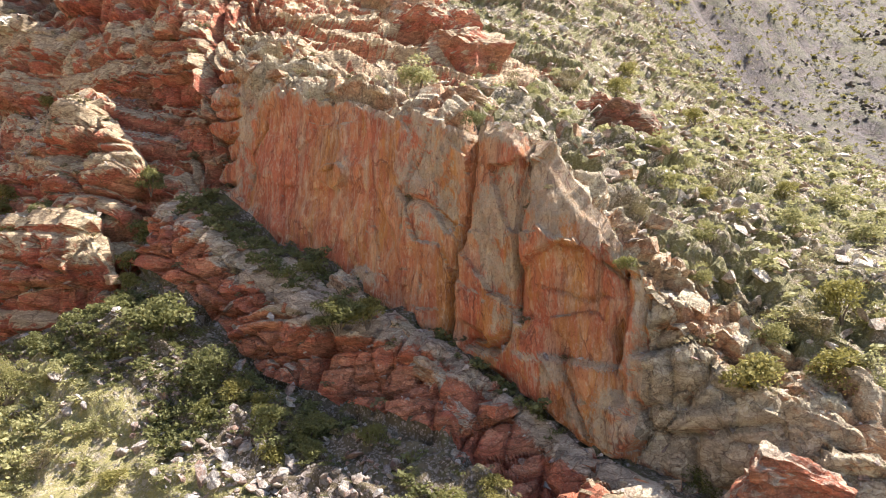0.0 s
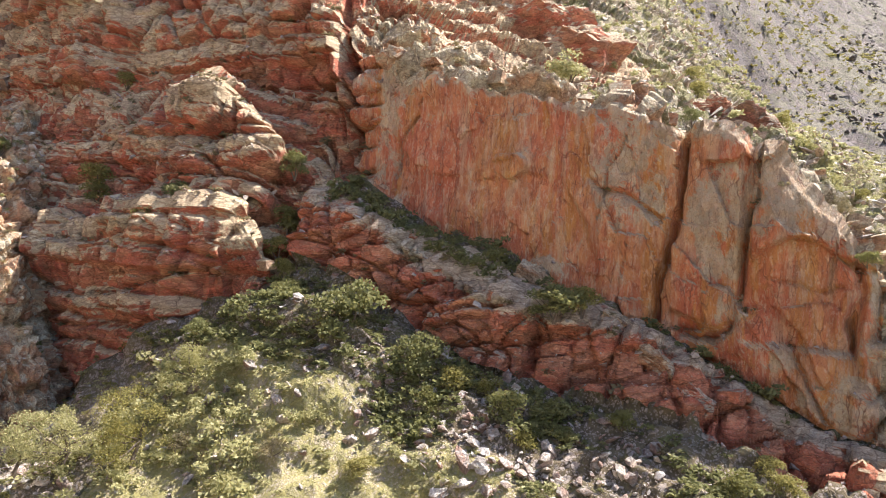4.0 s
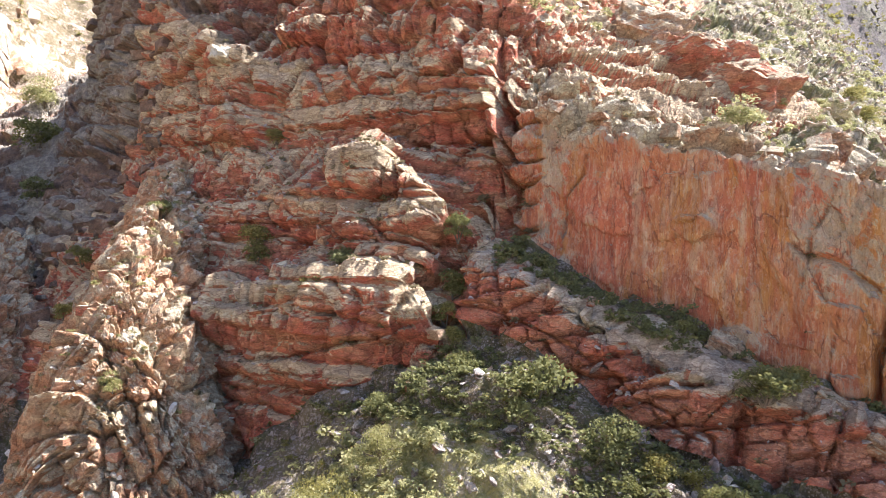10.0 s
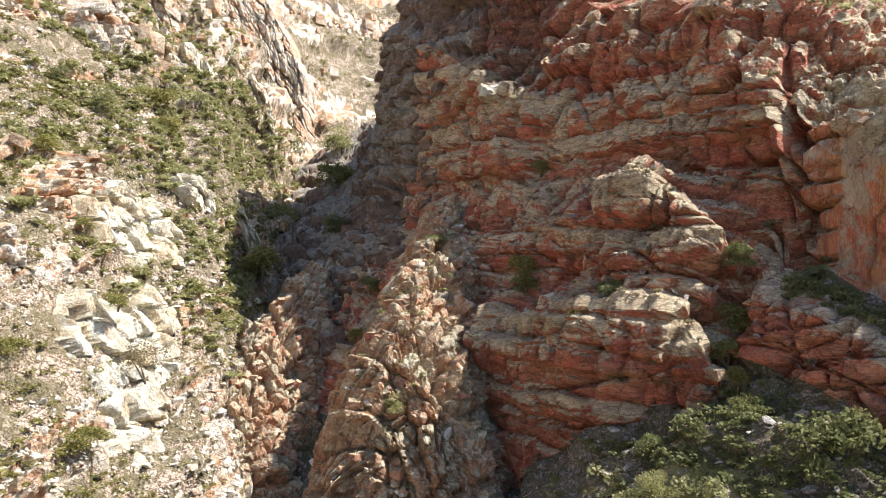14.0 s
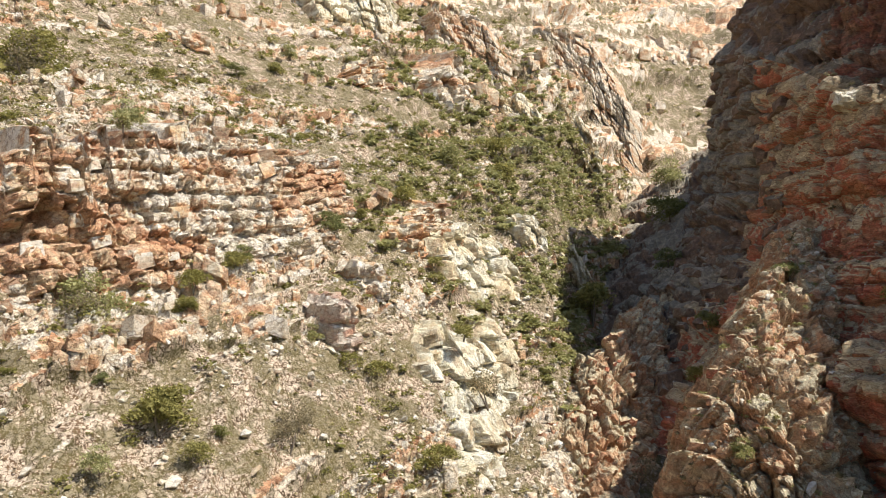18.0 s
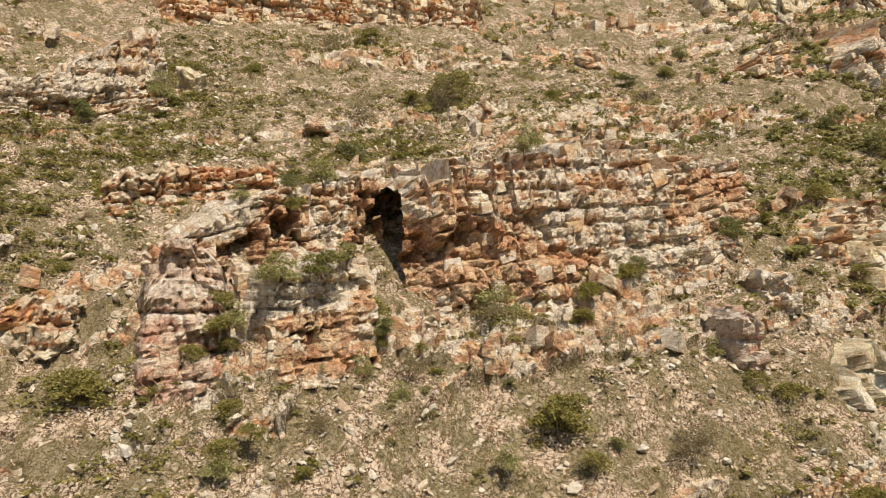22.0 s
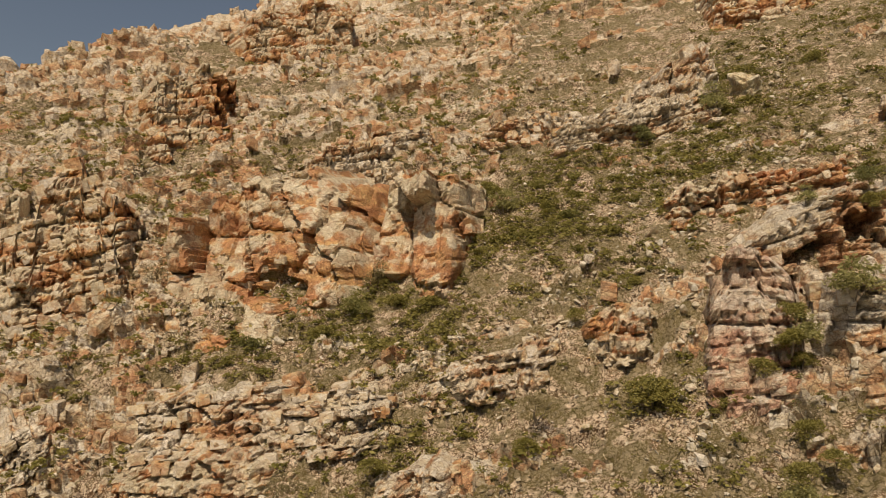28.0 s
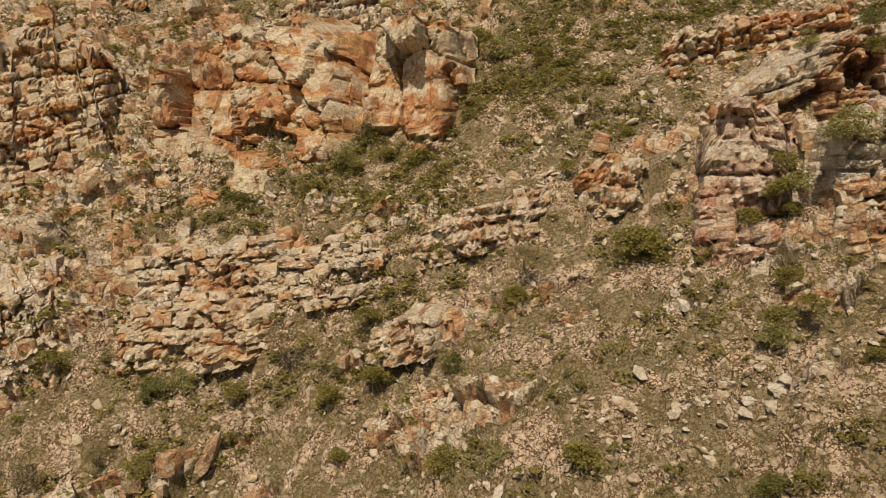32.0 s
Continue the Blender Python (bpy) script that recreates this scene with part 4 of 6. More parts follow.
rng = np.random.default_rng(4)
BLOCK_SHAPES, STONE_SHAPES = [], []
for _ in range(14):
    pts = []
    for corner in np.ndindex(2, 2, 2):
        c = (np.array(corner) - 0.5) * (1 + rng.uniform(-0.3, 0.12, 3))
        for k in range(3):
            q = c.copy()
            q[k] *= 1 - rng.uniform(0.03, 0.2)
            pts.append(q + rng.normal(0, 0.02, 3))
    BLOCK_SHAPES.append(hull(pts))
for _ in range(10):
    v = rng.normal(size=(17, 3))
    v /= np.linalg.norm(v, axis=1)[:, None]
    STONE_SHAPES.append(hull(v * rng.uniform(0.32, 0.55, (17, 1)) * (1, rng.uniform(0.65, 1), rng.uniform(0.5, 0.8))))
CHIP_SHAPES = []
for _ in range(10):
    v = rng.normal(size=(8, 3))
    v /= np.linalg.norm(v, axis=1)[:, None]
    CHIP_SHAPES.append(hull(v * rng.uniform(0.4, 0.58, (8, 1)) * (1, rng.uniform(0.6, 1), rng.uniform(0.45, 0.75))))


def part(name, me, parent, m, label=""):
    ob = new(name, me)
    ob.parent = parent
    ob.matrix_basis = m
    return tagged(ob, label)


BLOCK_MESH = {}


def block_mesh(i, material):
    key = (i, material.name)
    if key not in BLOCK_MESH:
        BLOCK_MESH[key] = raw_mesh("rock_block", *BLOCK_SHAPES[i], material)
    return BLOCK_MESH[key]


def frame_of(right, out):
    """A turn whose x runs along right and whose y points into the rock."""
    x = Vector(right).normalized()
    y = -Vector(out)
    y = (y - x * y.dot(x)).normalized()
    z = x.cross(y)
    return Matrix((x, y, z)).transposed().to_4x4()


def thing(name, at, label, category, group=""):
    ob = new(name)
    ob.empty_display_size = 0.5
    ob.matrix_basis = Matrix.Translation(at)
    return tagged(ob, label, category, group)


def ledge_blocks(parent, rows, cols, count, size, material, seed, sink=0.3):
    """Loose-jointed blocks that stand out of a stretch of the gorge wall."""
    rg = np.random.default_rng(seed)
    r = np.where((s_line >= rows[0]) & (s_line <= rows[1]))[0]
    c = np.where((COL[0] >= cols[0]) & (COL[0] <= cols[1]))[0]
    for _ in range(count):
        i, j = rg.choice(r), rg.choice(c)
        p, n = EASTP[i, j], EASTN[i, j]
        n = Vector((n[0], n[1], n[2] * 0.5)).normalized()
        w = size * rg.uniform(0.5, 1.5)
        sc = Matrix.Diagonal((w, w * rg.uniform(0.5, 0.9), w * rg.uniform(0.35, 0.75), 1))
        right = ALONG + Vector((0, 0, rg.normal(0, 0.12))) + 0.2 * Vector(rg.normal(size=3))
        m = Matrix.Translation(Vector(p) - n * sink * w * 0.5) @ frame_of(right, n) @ sc
        inv = parent.matrix_basis.inverted()
        part("rock_block", block_mesh(rg.integers(14), material), parent, inv @ m)


def outcrop(name, foot, heights, label, material, block_material, proud=1.2, lean=0.3, bed=1.6, joint=2.2, seed=0, blocks=None, caves=(), shelf=(), sink=None, layered=1.0, fresh=()):
    """A crag on the sunlit slope. foot: bearing and distance of its foot, end to end; heights run evenly along it.
    caves: hollows as (along, up, half width, half height, depth); shelf: (from, to, level, how far the rock above juts out);
    fresh: bare orange breaks as (along, up, half width, half height)."""
    f = np.array(foot, float)
    fp = bowl(f[:, 0], f[:, 1])
    run = np.concatenate([[0], np.cumsum(np.linalg.norm(np.diff(fp, axis=0), axis=1))])
    length = run[-1]
    nu = max(8, int(length / 0.27))
    u = np.linspace(0, 1, nu)
    line = blur(np.stack([np.interp(u * length, run, fp[:, k]) for k in range(3)], 1), 20)
    right = np.gradient(line, axis=0)
    right /= np.linalg.norm(right, axis=1)[:, None]
    out = np.stack([right[:, 1], -right[:, 0], 0 * u], 1)
    out /= np.linalg.norm(out, axis=1)[:, None]
    centre = line.mean(0)
    if out[nu // 2] @ (np.array((*BOWL, 0)) - centre * (1, 1, 0)) < 0:
        out = -out
    up = np.array((0, 0, 1)) - out * lean
    up /= np.linalg.norm(up, axis=1)[:, None]
    hs = np.interp(u, np.linspace(0, 1, len(heights)), heights) * (1 + 0.2 * vnoise(u * length / 4.1, seed, 0.5, seed) + 0.22 * (hash3(np.floor(u * length / 1.9 + 0.4 * vnoise(u * length, 0, 0, 5)), seed, 0, 3) - 0.5))
    v = np.concatenate([np.linspace(-0.35 if layered > 0.5 else -0.8, 1, max(6, int(max(heights) * 1.35 / 0.27))), np.linspace(1.02, 2, 12)])
    U2, V2 = np.meshgrid(u * length, v, indexing="ij")
    face = np.minimum(V2, 1) * hs[:, None]
    lev = face + 0.25 * (line[:, 2:3] - line[0, 2]) + 0.06 * U2
    over = np.maximum(V2 - 1, 0)
    tip = min(3.5, 0.2 * length)
    ends = np.minimum(smooth(0, tip, u * length), smooth(length, length - tip, u * length))[:, None]
    push = proud * ends - (1 - ends) * ((3.0 + 0.25 * hs[:, None]) if sink is None else sink)
    stack, lich = strata(U2, lev, bed * 1.25, joint * 0.85, 100 + seed, 0.5, 0.35, 0.17, 0.9, 1.1, 0.75)
    small, lich2 = strata(U2 + 0.2 * lev, lev, bed * 0.7, joint * 0.36, 120 + seed, 0.1, 0.08, 0.12, 0.55, 0.5, 0.45)
    push = push + min(1.0, layered) * (stack + small)
    fw = max(0.3, 1.3 - 0.65 * layered)
    push += fw * 0.45 * facets(U2, lev, joint * 0.62, 170 + seed, max(0.8, bed / joint) * 1.2, 0.8, 0.15, 0.8) + fw * 1.0 * facets(U2 + 0.3 * lev, lev, joint * 1.7, 180 + seed, 1.2, 0.8, 0.22, 1.3)
    push += 0.7 * fbm(U2 / 5, face / 5, 0.3, 140 + seed, 4) + 0.12 * fbm(U2, face, 0.3, 145 + seed, 3)
    lich = 0.5 * lich + 0.7 * lich2 + 0.5 * fbm(U2 / 6, lev / 3, 0.2, 146 + seed, 3)
    for cu, cv, ru, rv, deep in caves:
        chip = hash3(np.floor(U2 / 1.1 + 0.5 * np.floor(lev / 1.0)), np.floor(lev / 1.0), 3, 160 + seed)
        edge = np.maximum(np.abs(U2 / length - cu) / ru, np.abs(V2 - cv) / rv) + 0.9 * (chip - 0.5) + 0.35 * vnoise(U2 / 2.2, face / 2.2, 0.4, 160 + seed)
        push -= deep * smooth(1.05, 0.8, edge)
        lich -= 1.2 * smooth(2.2, 1.0, edge)
    for cu, cv, ru, rv in fresh:
        lich -= 1.3 * smooth(1.2, 0.7, np.hypot((U2 / length - cu) / ru, (V2 - cv) / rv) + 0.5 * vnoise(U2 / 1.5, lev / 1.2, 0.4, 168 + seed))
    for c0, c1, level, deep in shelf:
        push += deep * smooth(c0, c0 + 0.02, U2 / length) * smooth(c1, c1 - 0.02, U2 / length) * smooth(level - 0.03, level + 0.02, V2 + 0.06 * vnoise(U2 / 2, 0.2, 0.2, 165 + seed))
    push = push * np.where(over > 0, np.maximum(0, 1 - 3 * over), 1) - over * (hs[:, None] * 1.3 + 2.5)
    lift = np.where(over > 0, 0.25 * over * hs[:, None] + (0.35 * fbm(U2 / 1.5, over * 4, 0.2, 150 + seed, 3) + 0.8 * masonry(U2, over * hs[:, None], 2.2, 1.9, 155 + seed, 0.3)) * smooth(0, 0.1, over), 0)
    pts = line[:, None] + face[..., None] * up[:, None] + push[..., None] * out[:, None] + lift[..., None] * np.array((0, 0, 1))
    root = thing(name, line[0], label, "rock outcrop")
    body = grid_mesh("rock_face", pts - line[0], material, np.cross(pts[nu // 2 + 1, 4] - pts[nu // 2, 4], pts[nu // 2, 5] - pts[nu // 2, 4]) @ out[nu // 2] < 0)
    body.attributes.new("lichen", "FLOAT", "POINT").data.foreach_set("value", lich.astype(np.float32).ravel())
    part("rock_face", body, root, Matrix())
    rg = np.random.default_rng(seed + 500)
    if blocks is None:
        blocks = int(min(240, 0.4 * length * np.mean(heights) / (bed * joint) + 6))
    for _ in range(blocks):
        i, j = rg.integers(1, nu - 1), rg.integers(2, len(v) - 8)
        if any(abs(u[i] - cu) < 1.1 * ru and abs(v[j] - cv) < 1.1 * rv for cu, cv, ru, rv, deep in caves):
            continue
        w = min(joint, 2.5) * rg.uniform(0.3, 0.85)
        o, r = Vector(out[i]), Vector(right[i])
        sc = Matrix.Diagonal((w, w * 0.8, min(bed * 1.2, w) * rg.uniform(0.5, 0.95), 1))
        at = Vector(pts[i, j] - line[0]) - o * w * rg.uniform(0.22, 0.42)
        turn = frame_of(r + 0.07 * Vector(rg.normal(size=3)), o + 0.1 * Vector(rg.normal(size=3)))
        part("rock_block", block_mesh(rg.integers(14), block_material), root, Matrix.Translation(at) @ turn @ sc)
    return root


# ---- the spurs between wall and gully ----
def spur(name, line, left, right_drop, label, material, block_material, blocks, seed):
    """A rib of broken rock that runs down from the wall; line holds (s, d, z) of its crest."""
    c = np.array(line, float)
    seg = np.concatenate([[0], np.cumsum(np.linalg.norm(np.diff(c, axis=0), axis=1))])
    u = np.arange(0, seg[-1], 0.22)
    crest = blur(np.stack([np.interp(u, seg, c[:, k]) for k in range(3)], 1), 12)
    cp = place(crest[:, 0], crest[:, 1], crest[:, 2])
    t = np.gradient(cp, axis=0)
    t[:, 2] = 0
    t /= np.linalg.norm(t, axis=1)[:, None]
    side = np.stack([t[:, 1], -t[:, 0], 0 * t[:, 0]], 1)
    v = np.linspace(-1, 1, 130)
    w = np.where(v < 0, v * left[0], v * right_drop[0])
    drop = np.where(v < 0, left[1], right_drop[1]) * (0.25 * np.abs(v) + 0.75 * np.abs(v) ** 2.4)
    pts = cp[:, None] + side[:, None] * w[None, :, None] - np.array((0, 0, 1)) * drop[None, :, None]
    U2, V2 = u[:, None] + 0 * v, w[None] + 0 * u[:, None]
    n = normals(pts)
    n *= np.sign(n[..., 2:3])
    lev = pts[..., 2] + 0.5 * V2
    mv = 0.8 * facets(U2 + V2, lev, 4.2, seed, 1.5, 0.9, 0.25, 1.4) + 0.8 * facets(U2, lev + V2, 1.9, seed + 3, 1.3, 1.0, 0.16, 0.9) + 0.25 * facets(U2, lev + V2, 0.9, seed + 4, 1.2, 1.0, 0.12, 0.4) + 0.5 * fbm(U2 / 5, V2 / 5, lev / 5, seed + 5, 4)
    pts = pts + n * mv[..., None]
    root = thing(name, cp[0], label, "rock spur")
    body = grid_mesh("rock_body", pts - cp[0], material, n[0, 0] @ np.cross(pts[1, 0] - pts[0, 0], pts[0, 1] - pts[0, 0]) < 0)
    part("rock_body", body, root, Matrix())
    rg = np.random.default_rng(seed)
    for _ in range(blocks):
        i, j = rg.integers(2, len(u) - 2), rg.integers(18, 92)
        q = rg.uniform(0.5, 1.5)
        turn = Euler(rg.uniform(-0.5, 0.5, 3) + (0, 0, rg.uniform(0, 6))).to_matrix().to_4x4()
        m = Matrix.Translation(pts[i, j] - cp[0]) @ turn @ Matrix.Diagonal((q, q * 0.7, q * rg.uniform(0.5, 0.9), 1))
        part("rock_block", block_mesh(rg.integers(14), block_material), root, m)
    return pts, n


SPUR_A, SPUR_AN = spur("rock_spur", ((-110, 6, 13), (-103.5, 12.4, 8.5), (-96, 19, 3.5), (-90, 24.5, -0.5), (-87, 27.5, -5), (-84.5, 30, -13), (-83, 32, -24)),
                       (12, 19), (10, 17), "sunlit rib of broken pale and red rock", BRUSHED, RED_BLOCK, 60, 201)
spur("rock_spur", ((-138, 14, 5), (-130, 22, 1), (-121, 31, -4), (-112, 38, -11), (-104, 44, -20), (-99, 48, -30)),
                       (12, 18), (9, 10), "lower rib of grey brown rock beside the gully", BRUSHED, RED_BLOCK, 160, 221)


# ---- crags on the sunlit slope ----
outcrop("crag", ((65.3, 69.8), (60, 72.5), (50.2, 78.9), (44, 88), (39.3, 99.6)), (12, 14, 14, 13, 12, 9, 6), "blocky cream and orange crag beside a dark cave", PALE, PALE_BLOCK,
        1.6, 0.22, 1.9, 2.6, 1, 60, shelf=((0.0, 0.19, 0.5, 1.2),), caves=((0.075, 0.47, 0.06, 0.08, 2.2),), sink=1.2, layered=1.4, fresh=((0.12, 0.22, 0.17, 0.26), (0.06, 0.5, 0.06, 0.4), (0.33, 0.1, 0.1, 0.12), (0.78, 0.55, 0.16, 0.25)))
outcrop("crag", ((78.1, 61.9), (72, 63.8), (66.8, 66.9)), (7, 8.5, 8), "low cream crag with thick beds", PALE, PALE_BLOCK, 1.6, 0.3, 1.9, 2.6, 2, caves=((0.35, 0.12, 0.12, 0.16, 1.6),), layered=1.4, fresh=((0.35, 0.2, 0.3, 0.2), (0.8, 0.5, 0.1, 0.15)))
outcrop("crag", ((87, 64.4), (82, 64), (78.4, 64.5)), (4, 9, 8.5, 5), "pinkish weathered crag with square joints", PINK, PINK, 1.8, 0.35, 1.9, 2.4, 3, layered=1.3)
outcrop("crag", ((84, 70), (77, 73.5), (65.8, 77.0)), (4, 6, 7.5, 10, 11), "jointed rock rim over dark hollows", PALE, PALE_BLOCK, 0.6, 0.25, 1.5, 2.1, 4, layered=1.4,
        caves=((0.3, 0.26, 0.08, 0.24, 4.5), (0.47, 0.46, 0.06, 0.18, 4), (0.87, 0.36, 0.055, 0.42, 9), (0.93, 0.6, 0.08, 0.2, 7)))
outcrop("crag", ((90.4, 81.5), (82, 82), (74.4, 84)), (3, 6, 5.5, 4), "low orange rock band", ORANGE, PALE_BLOCK, 0.8, 0.5, 1.3, 1.8, 5)
outcrop("crag", ((98.4, 97.9), (90, 100), (83.1, 104.9)), (5, 9, 11), "pale cliff with an ochre patch", PALE, PALE_BLOCK, 1, 0.35, 1.6, 2.4, 6)
outcrop("crag", ((86, 133), (72, 138), (58.8, 143)), (10, 8, 11), "orange and white upper crag", ORANGE, PALE_BLOCK, 1, 0.3, 2, 3, 7, 90)
outcrop("crag", ((95.8, 67.6), (92, 67.3), (88.6, 67.8)), (1.8, 4.4, 3), "small square orange crag", ORANGE, PALE_BLOCK, 1.1, 0.2, 1.6, 2, 8)
outcrop("crag", ((128, 92.1), (120, 87), (112.4, 81)), (5, 12, 15, 17, 12), "big orange cliff with a hollow at its foot", ORANGE, ORANGE, 2.4, 0.5, 4.6, 3.6, 9, 26, layered=0.15, sink=2.2,
        caves=((0.62, 0.02, 0.1, 0.1, 2.4),), shelf=((0.5, 0.97, 0.2, 0.7),))
outcrop("crag", ((112.8, 84.3), (108, 82), (103.2, 80.9)), (10, 11.5, 9), "ochre cliff beside the big orange one", ORANGE, ORANGE, 1.4, 0.25, 4.2, 4.2, 10, 18, layered=0.2, shelf=((0.55, 0.97, 0.42, 0.8),))
outcrop("crag", ((131.5, 72.5), (120, 68), (108.1, 64.3)), (3.5, 6.5, 6, 5, 2.6), "long pale rock band with flat beds", PALE, PALE_BLOCK, 0.9, 0.55, 1.1, 2.1, 11, 110)
outcrop("crag", ((109, 65.9), (102, 65.6), (95.5, 65.5)), (2, 3.2, 3.4), "low pale rock band", PALE, PALE_BLOCK, 0.7, 0.5, 1.0, 1.7, 12)
outcrop("crag", ((132, 68.7), (125, 65.4), (118, 62.5)), (2.5, 4.6, 4, 1.8), "orange rock step under a pale band", ORANGE, PALE_BLOCK, 0.9, 0.4, 1.2, 2, 13)
outcrop("crag", ((112.6, 59.7), (108, 58.4), (104.4, 57.4)), (1.3, 3.2, 1.8), "low cracked pale rock", PALE, PALE_BLOCK, 0.9, 0.5, 1, 1.7, 14)
outcrop("crag", ((138.5, 92), (132.5, 91.5), (128.8, 92.1)), (16, 18, 8), "tall brown and orange crag by a dark cleft", ORANGE, PALE_BLOCK, 2, 0.35, 2, 2.8, 15, 110, sink=2.2)
outcrop("crag", ((139, 73), (136, 73.6), (133.3, 74)), (4, 5.5, 2.5), "pale blocky rock at the slope's foot", PALE, PALE_BLOCK, 1, 0.4, 1.3, 1.9, 16)
outcrop("crag", ((130.5, 119.5), (126, 121), (122, 122.8)), (8, 13, 9), "brown crag with deep clefts", ORANGE, ORANGE, 2.4, 0.3, 2.4, 3.4, 17, 40, caves=((0.85, 0.4, 0.1, 0.45, 4),))
outcrop("crag", ((123.2, 146.8), (118, 150), (113, 153.4)), (9, 12, 9), "brown crag under the skyline", ORANGE, ORANGE, 2, 0.3, 2.4, 3.4, 18, 40)
outcrop("crag", ((104.7, 104.3), (99, 102), (93.7, 100.8)), (3, 6, 5), "broken pale crag on the slope", PALE, PALE_BLOCK, 1, 0.4, 1.4, 2, 19, 60)
outcrop("crag", ((118, 104), (112, 104), (106, 105)), (4, 7, 5), "broken brown and white crag", PALE, PALE_BLOCK, 1, 0.4, 1.4, 2, 29, 60)
outcrop("crag", ((31.6, 92.2), (28, 100), (25, 109.6)), (9, 13, 8), "white rock ribs beside the gully", WHITE_ROCK, WHITE_ROCK, 0.6, 0.45, 7, 1.8, 20, 10, layered=0.2)
outcrop("crag", ((31.1, 74), (28, 83), (24.6, 93)), (8, 15, 11, 14), "steep white rock ribs at the gully's mouth", WHITE_ROCK, WHITE_ROCK, 0.4, 0.5, 8, 1.9, 21, 14, layered=0.2)
outcrop("rock_pillar", ((41.3, 74.9), (40, 75.9), (38.9, 77.1)), (4.5, 5.8, 3.5), "upright pinkish rock pillar", PINK, PINK, 1.6, 0.05, 4, 1.8, 22, 6)
outcrop("rock_block_pile", ((39.4, 84.3), (38, 85.3), (36.5, 86.7)), (2.2, 3.8, 2.4), "pale square block on the slope", PALE, PALE_BLOCK, 1.6, 0.1, 2.4, 2.4, 23, 8)
outcrop("crag", ((35.5, 92.5), (33, 99), (30.1, 107)), (3.5, 7, 6.5), "orange jointed crag over white ribs", ORANGE, ORANGE, 1.2, 0.2, 2, 1.7, 24, 60)
for foot, heights, label in ((((26.5, 116), (24.8, 118), (23, 119)), (4, 7, 4), "pale ledge among dense bushes"), (((23.5, 128), (21.5, 130), (19.5, 131)), (2.5, 4.5, 3), "pale broken ledge beside the gully"),
                             (((27.5, 150), (25, 152), (23, 151)), (5, 9, 5), "pale rock step above dense bushes"), (((22.5, 172), (20.5, 174), (18.5, 175)), (4, 7, 4), "pale ribs at the shadow's edge"),
                             (((33, 165), (29.5, 168), (26, 166)), (9, 16, 8), "high pale crag over the gully's head"), (((24, 196), (20, 200), (16, 198)), (10, 19, 12), "far pale crag over the gully's head"),
                             (((43, 160), (39, 163), (35, 162)), (6, 12, 7), "high broken tan crag")):
    outcrop("crag", foot, heights, label, WHITE_ROCK if heights[1] < 15 else PALE, WHITE_ROCK, 1.4, 0.3, 3, 2.2, 30 + int(foot[0][1]), 24, layered=0.2)
outcrop("crag", ((32, 137.7), (29.2, 150)), (8, 12, 6), "upright pale fin of rock", PALE, PALE_BLOCK, 1.6, 0.2, 4, 2, 27, 30, layered=0.2)
outcrop("crag", ((39.3, 131.9), (35.6, 138.7)), (4, 6, 4), "small tan crag high on the slope", ORANGE, PALE_BLOCK, 1.2, 0.3, 1.8, 2.2, 28, 20)

# ---- blocks that stand out of the gorge wall ----
for name, rows, cols, count, size, mat, seed, label in (
        ("tower_blocks", (-96, -63), (6.1, 9.0), 24, 1.2, RED_BLOCK, 301, "weathered red and grey blocks of the rock tower"),
        ("wall_blocks", (-118, -62), (4.9, 5.9), 40, 1.1, RED_BLOCK, 302, "weathered red and grey blocks of the back wall"),
        ("upper_blocks", (-118, -62), (2.3, 3.6), 30, 1.8, RED_BLOCK, 303, "broken blocks over the back wall"),
        ("brow_blocks", (-60, -14), (2.9, 3.95), 60, 1.3, BRUSHED, 304, "broken grey blocks along the cliff's brow"),
        ("slab_blocks", (-60, -19), (5.6, 6.3), 14, 1.0, SLAB, 305, "red and grey blocks of the rock slab"),
        ("end_blocks", (-18, -2), (5.0, 6.9), 40, 1.1, RED_BLOCK, 306, "broken blocks at the cliff's end"),
        ("gully_blocks", (-150, -118), (3.6, 8.5), 150, 2.3, SHADY, 307, "grey brown blocks of the gully wall, darkened for shade")):
    at = place(np.array((rows[0] + rows[1]) / 2), np.array(3.0), np.array(0.0))
    owner = {"tower_blocks": TOWER_OB, "wall_blocks": BACK_OB, "slab_blocks": SLAB_OB}.get(name)
    ledge_blocks(owner or thing(name, at, label, "rock"), rows, cols, count, size, mat, seed)

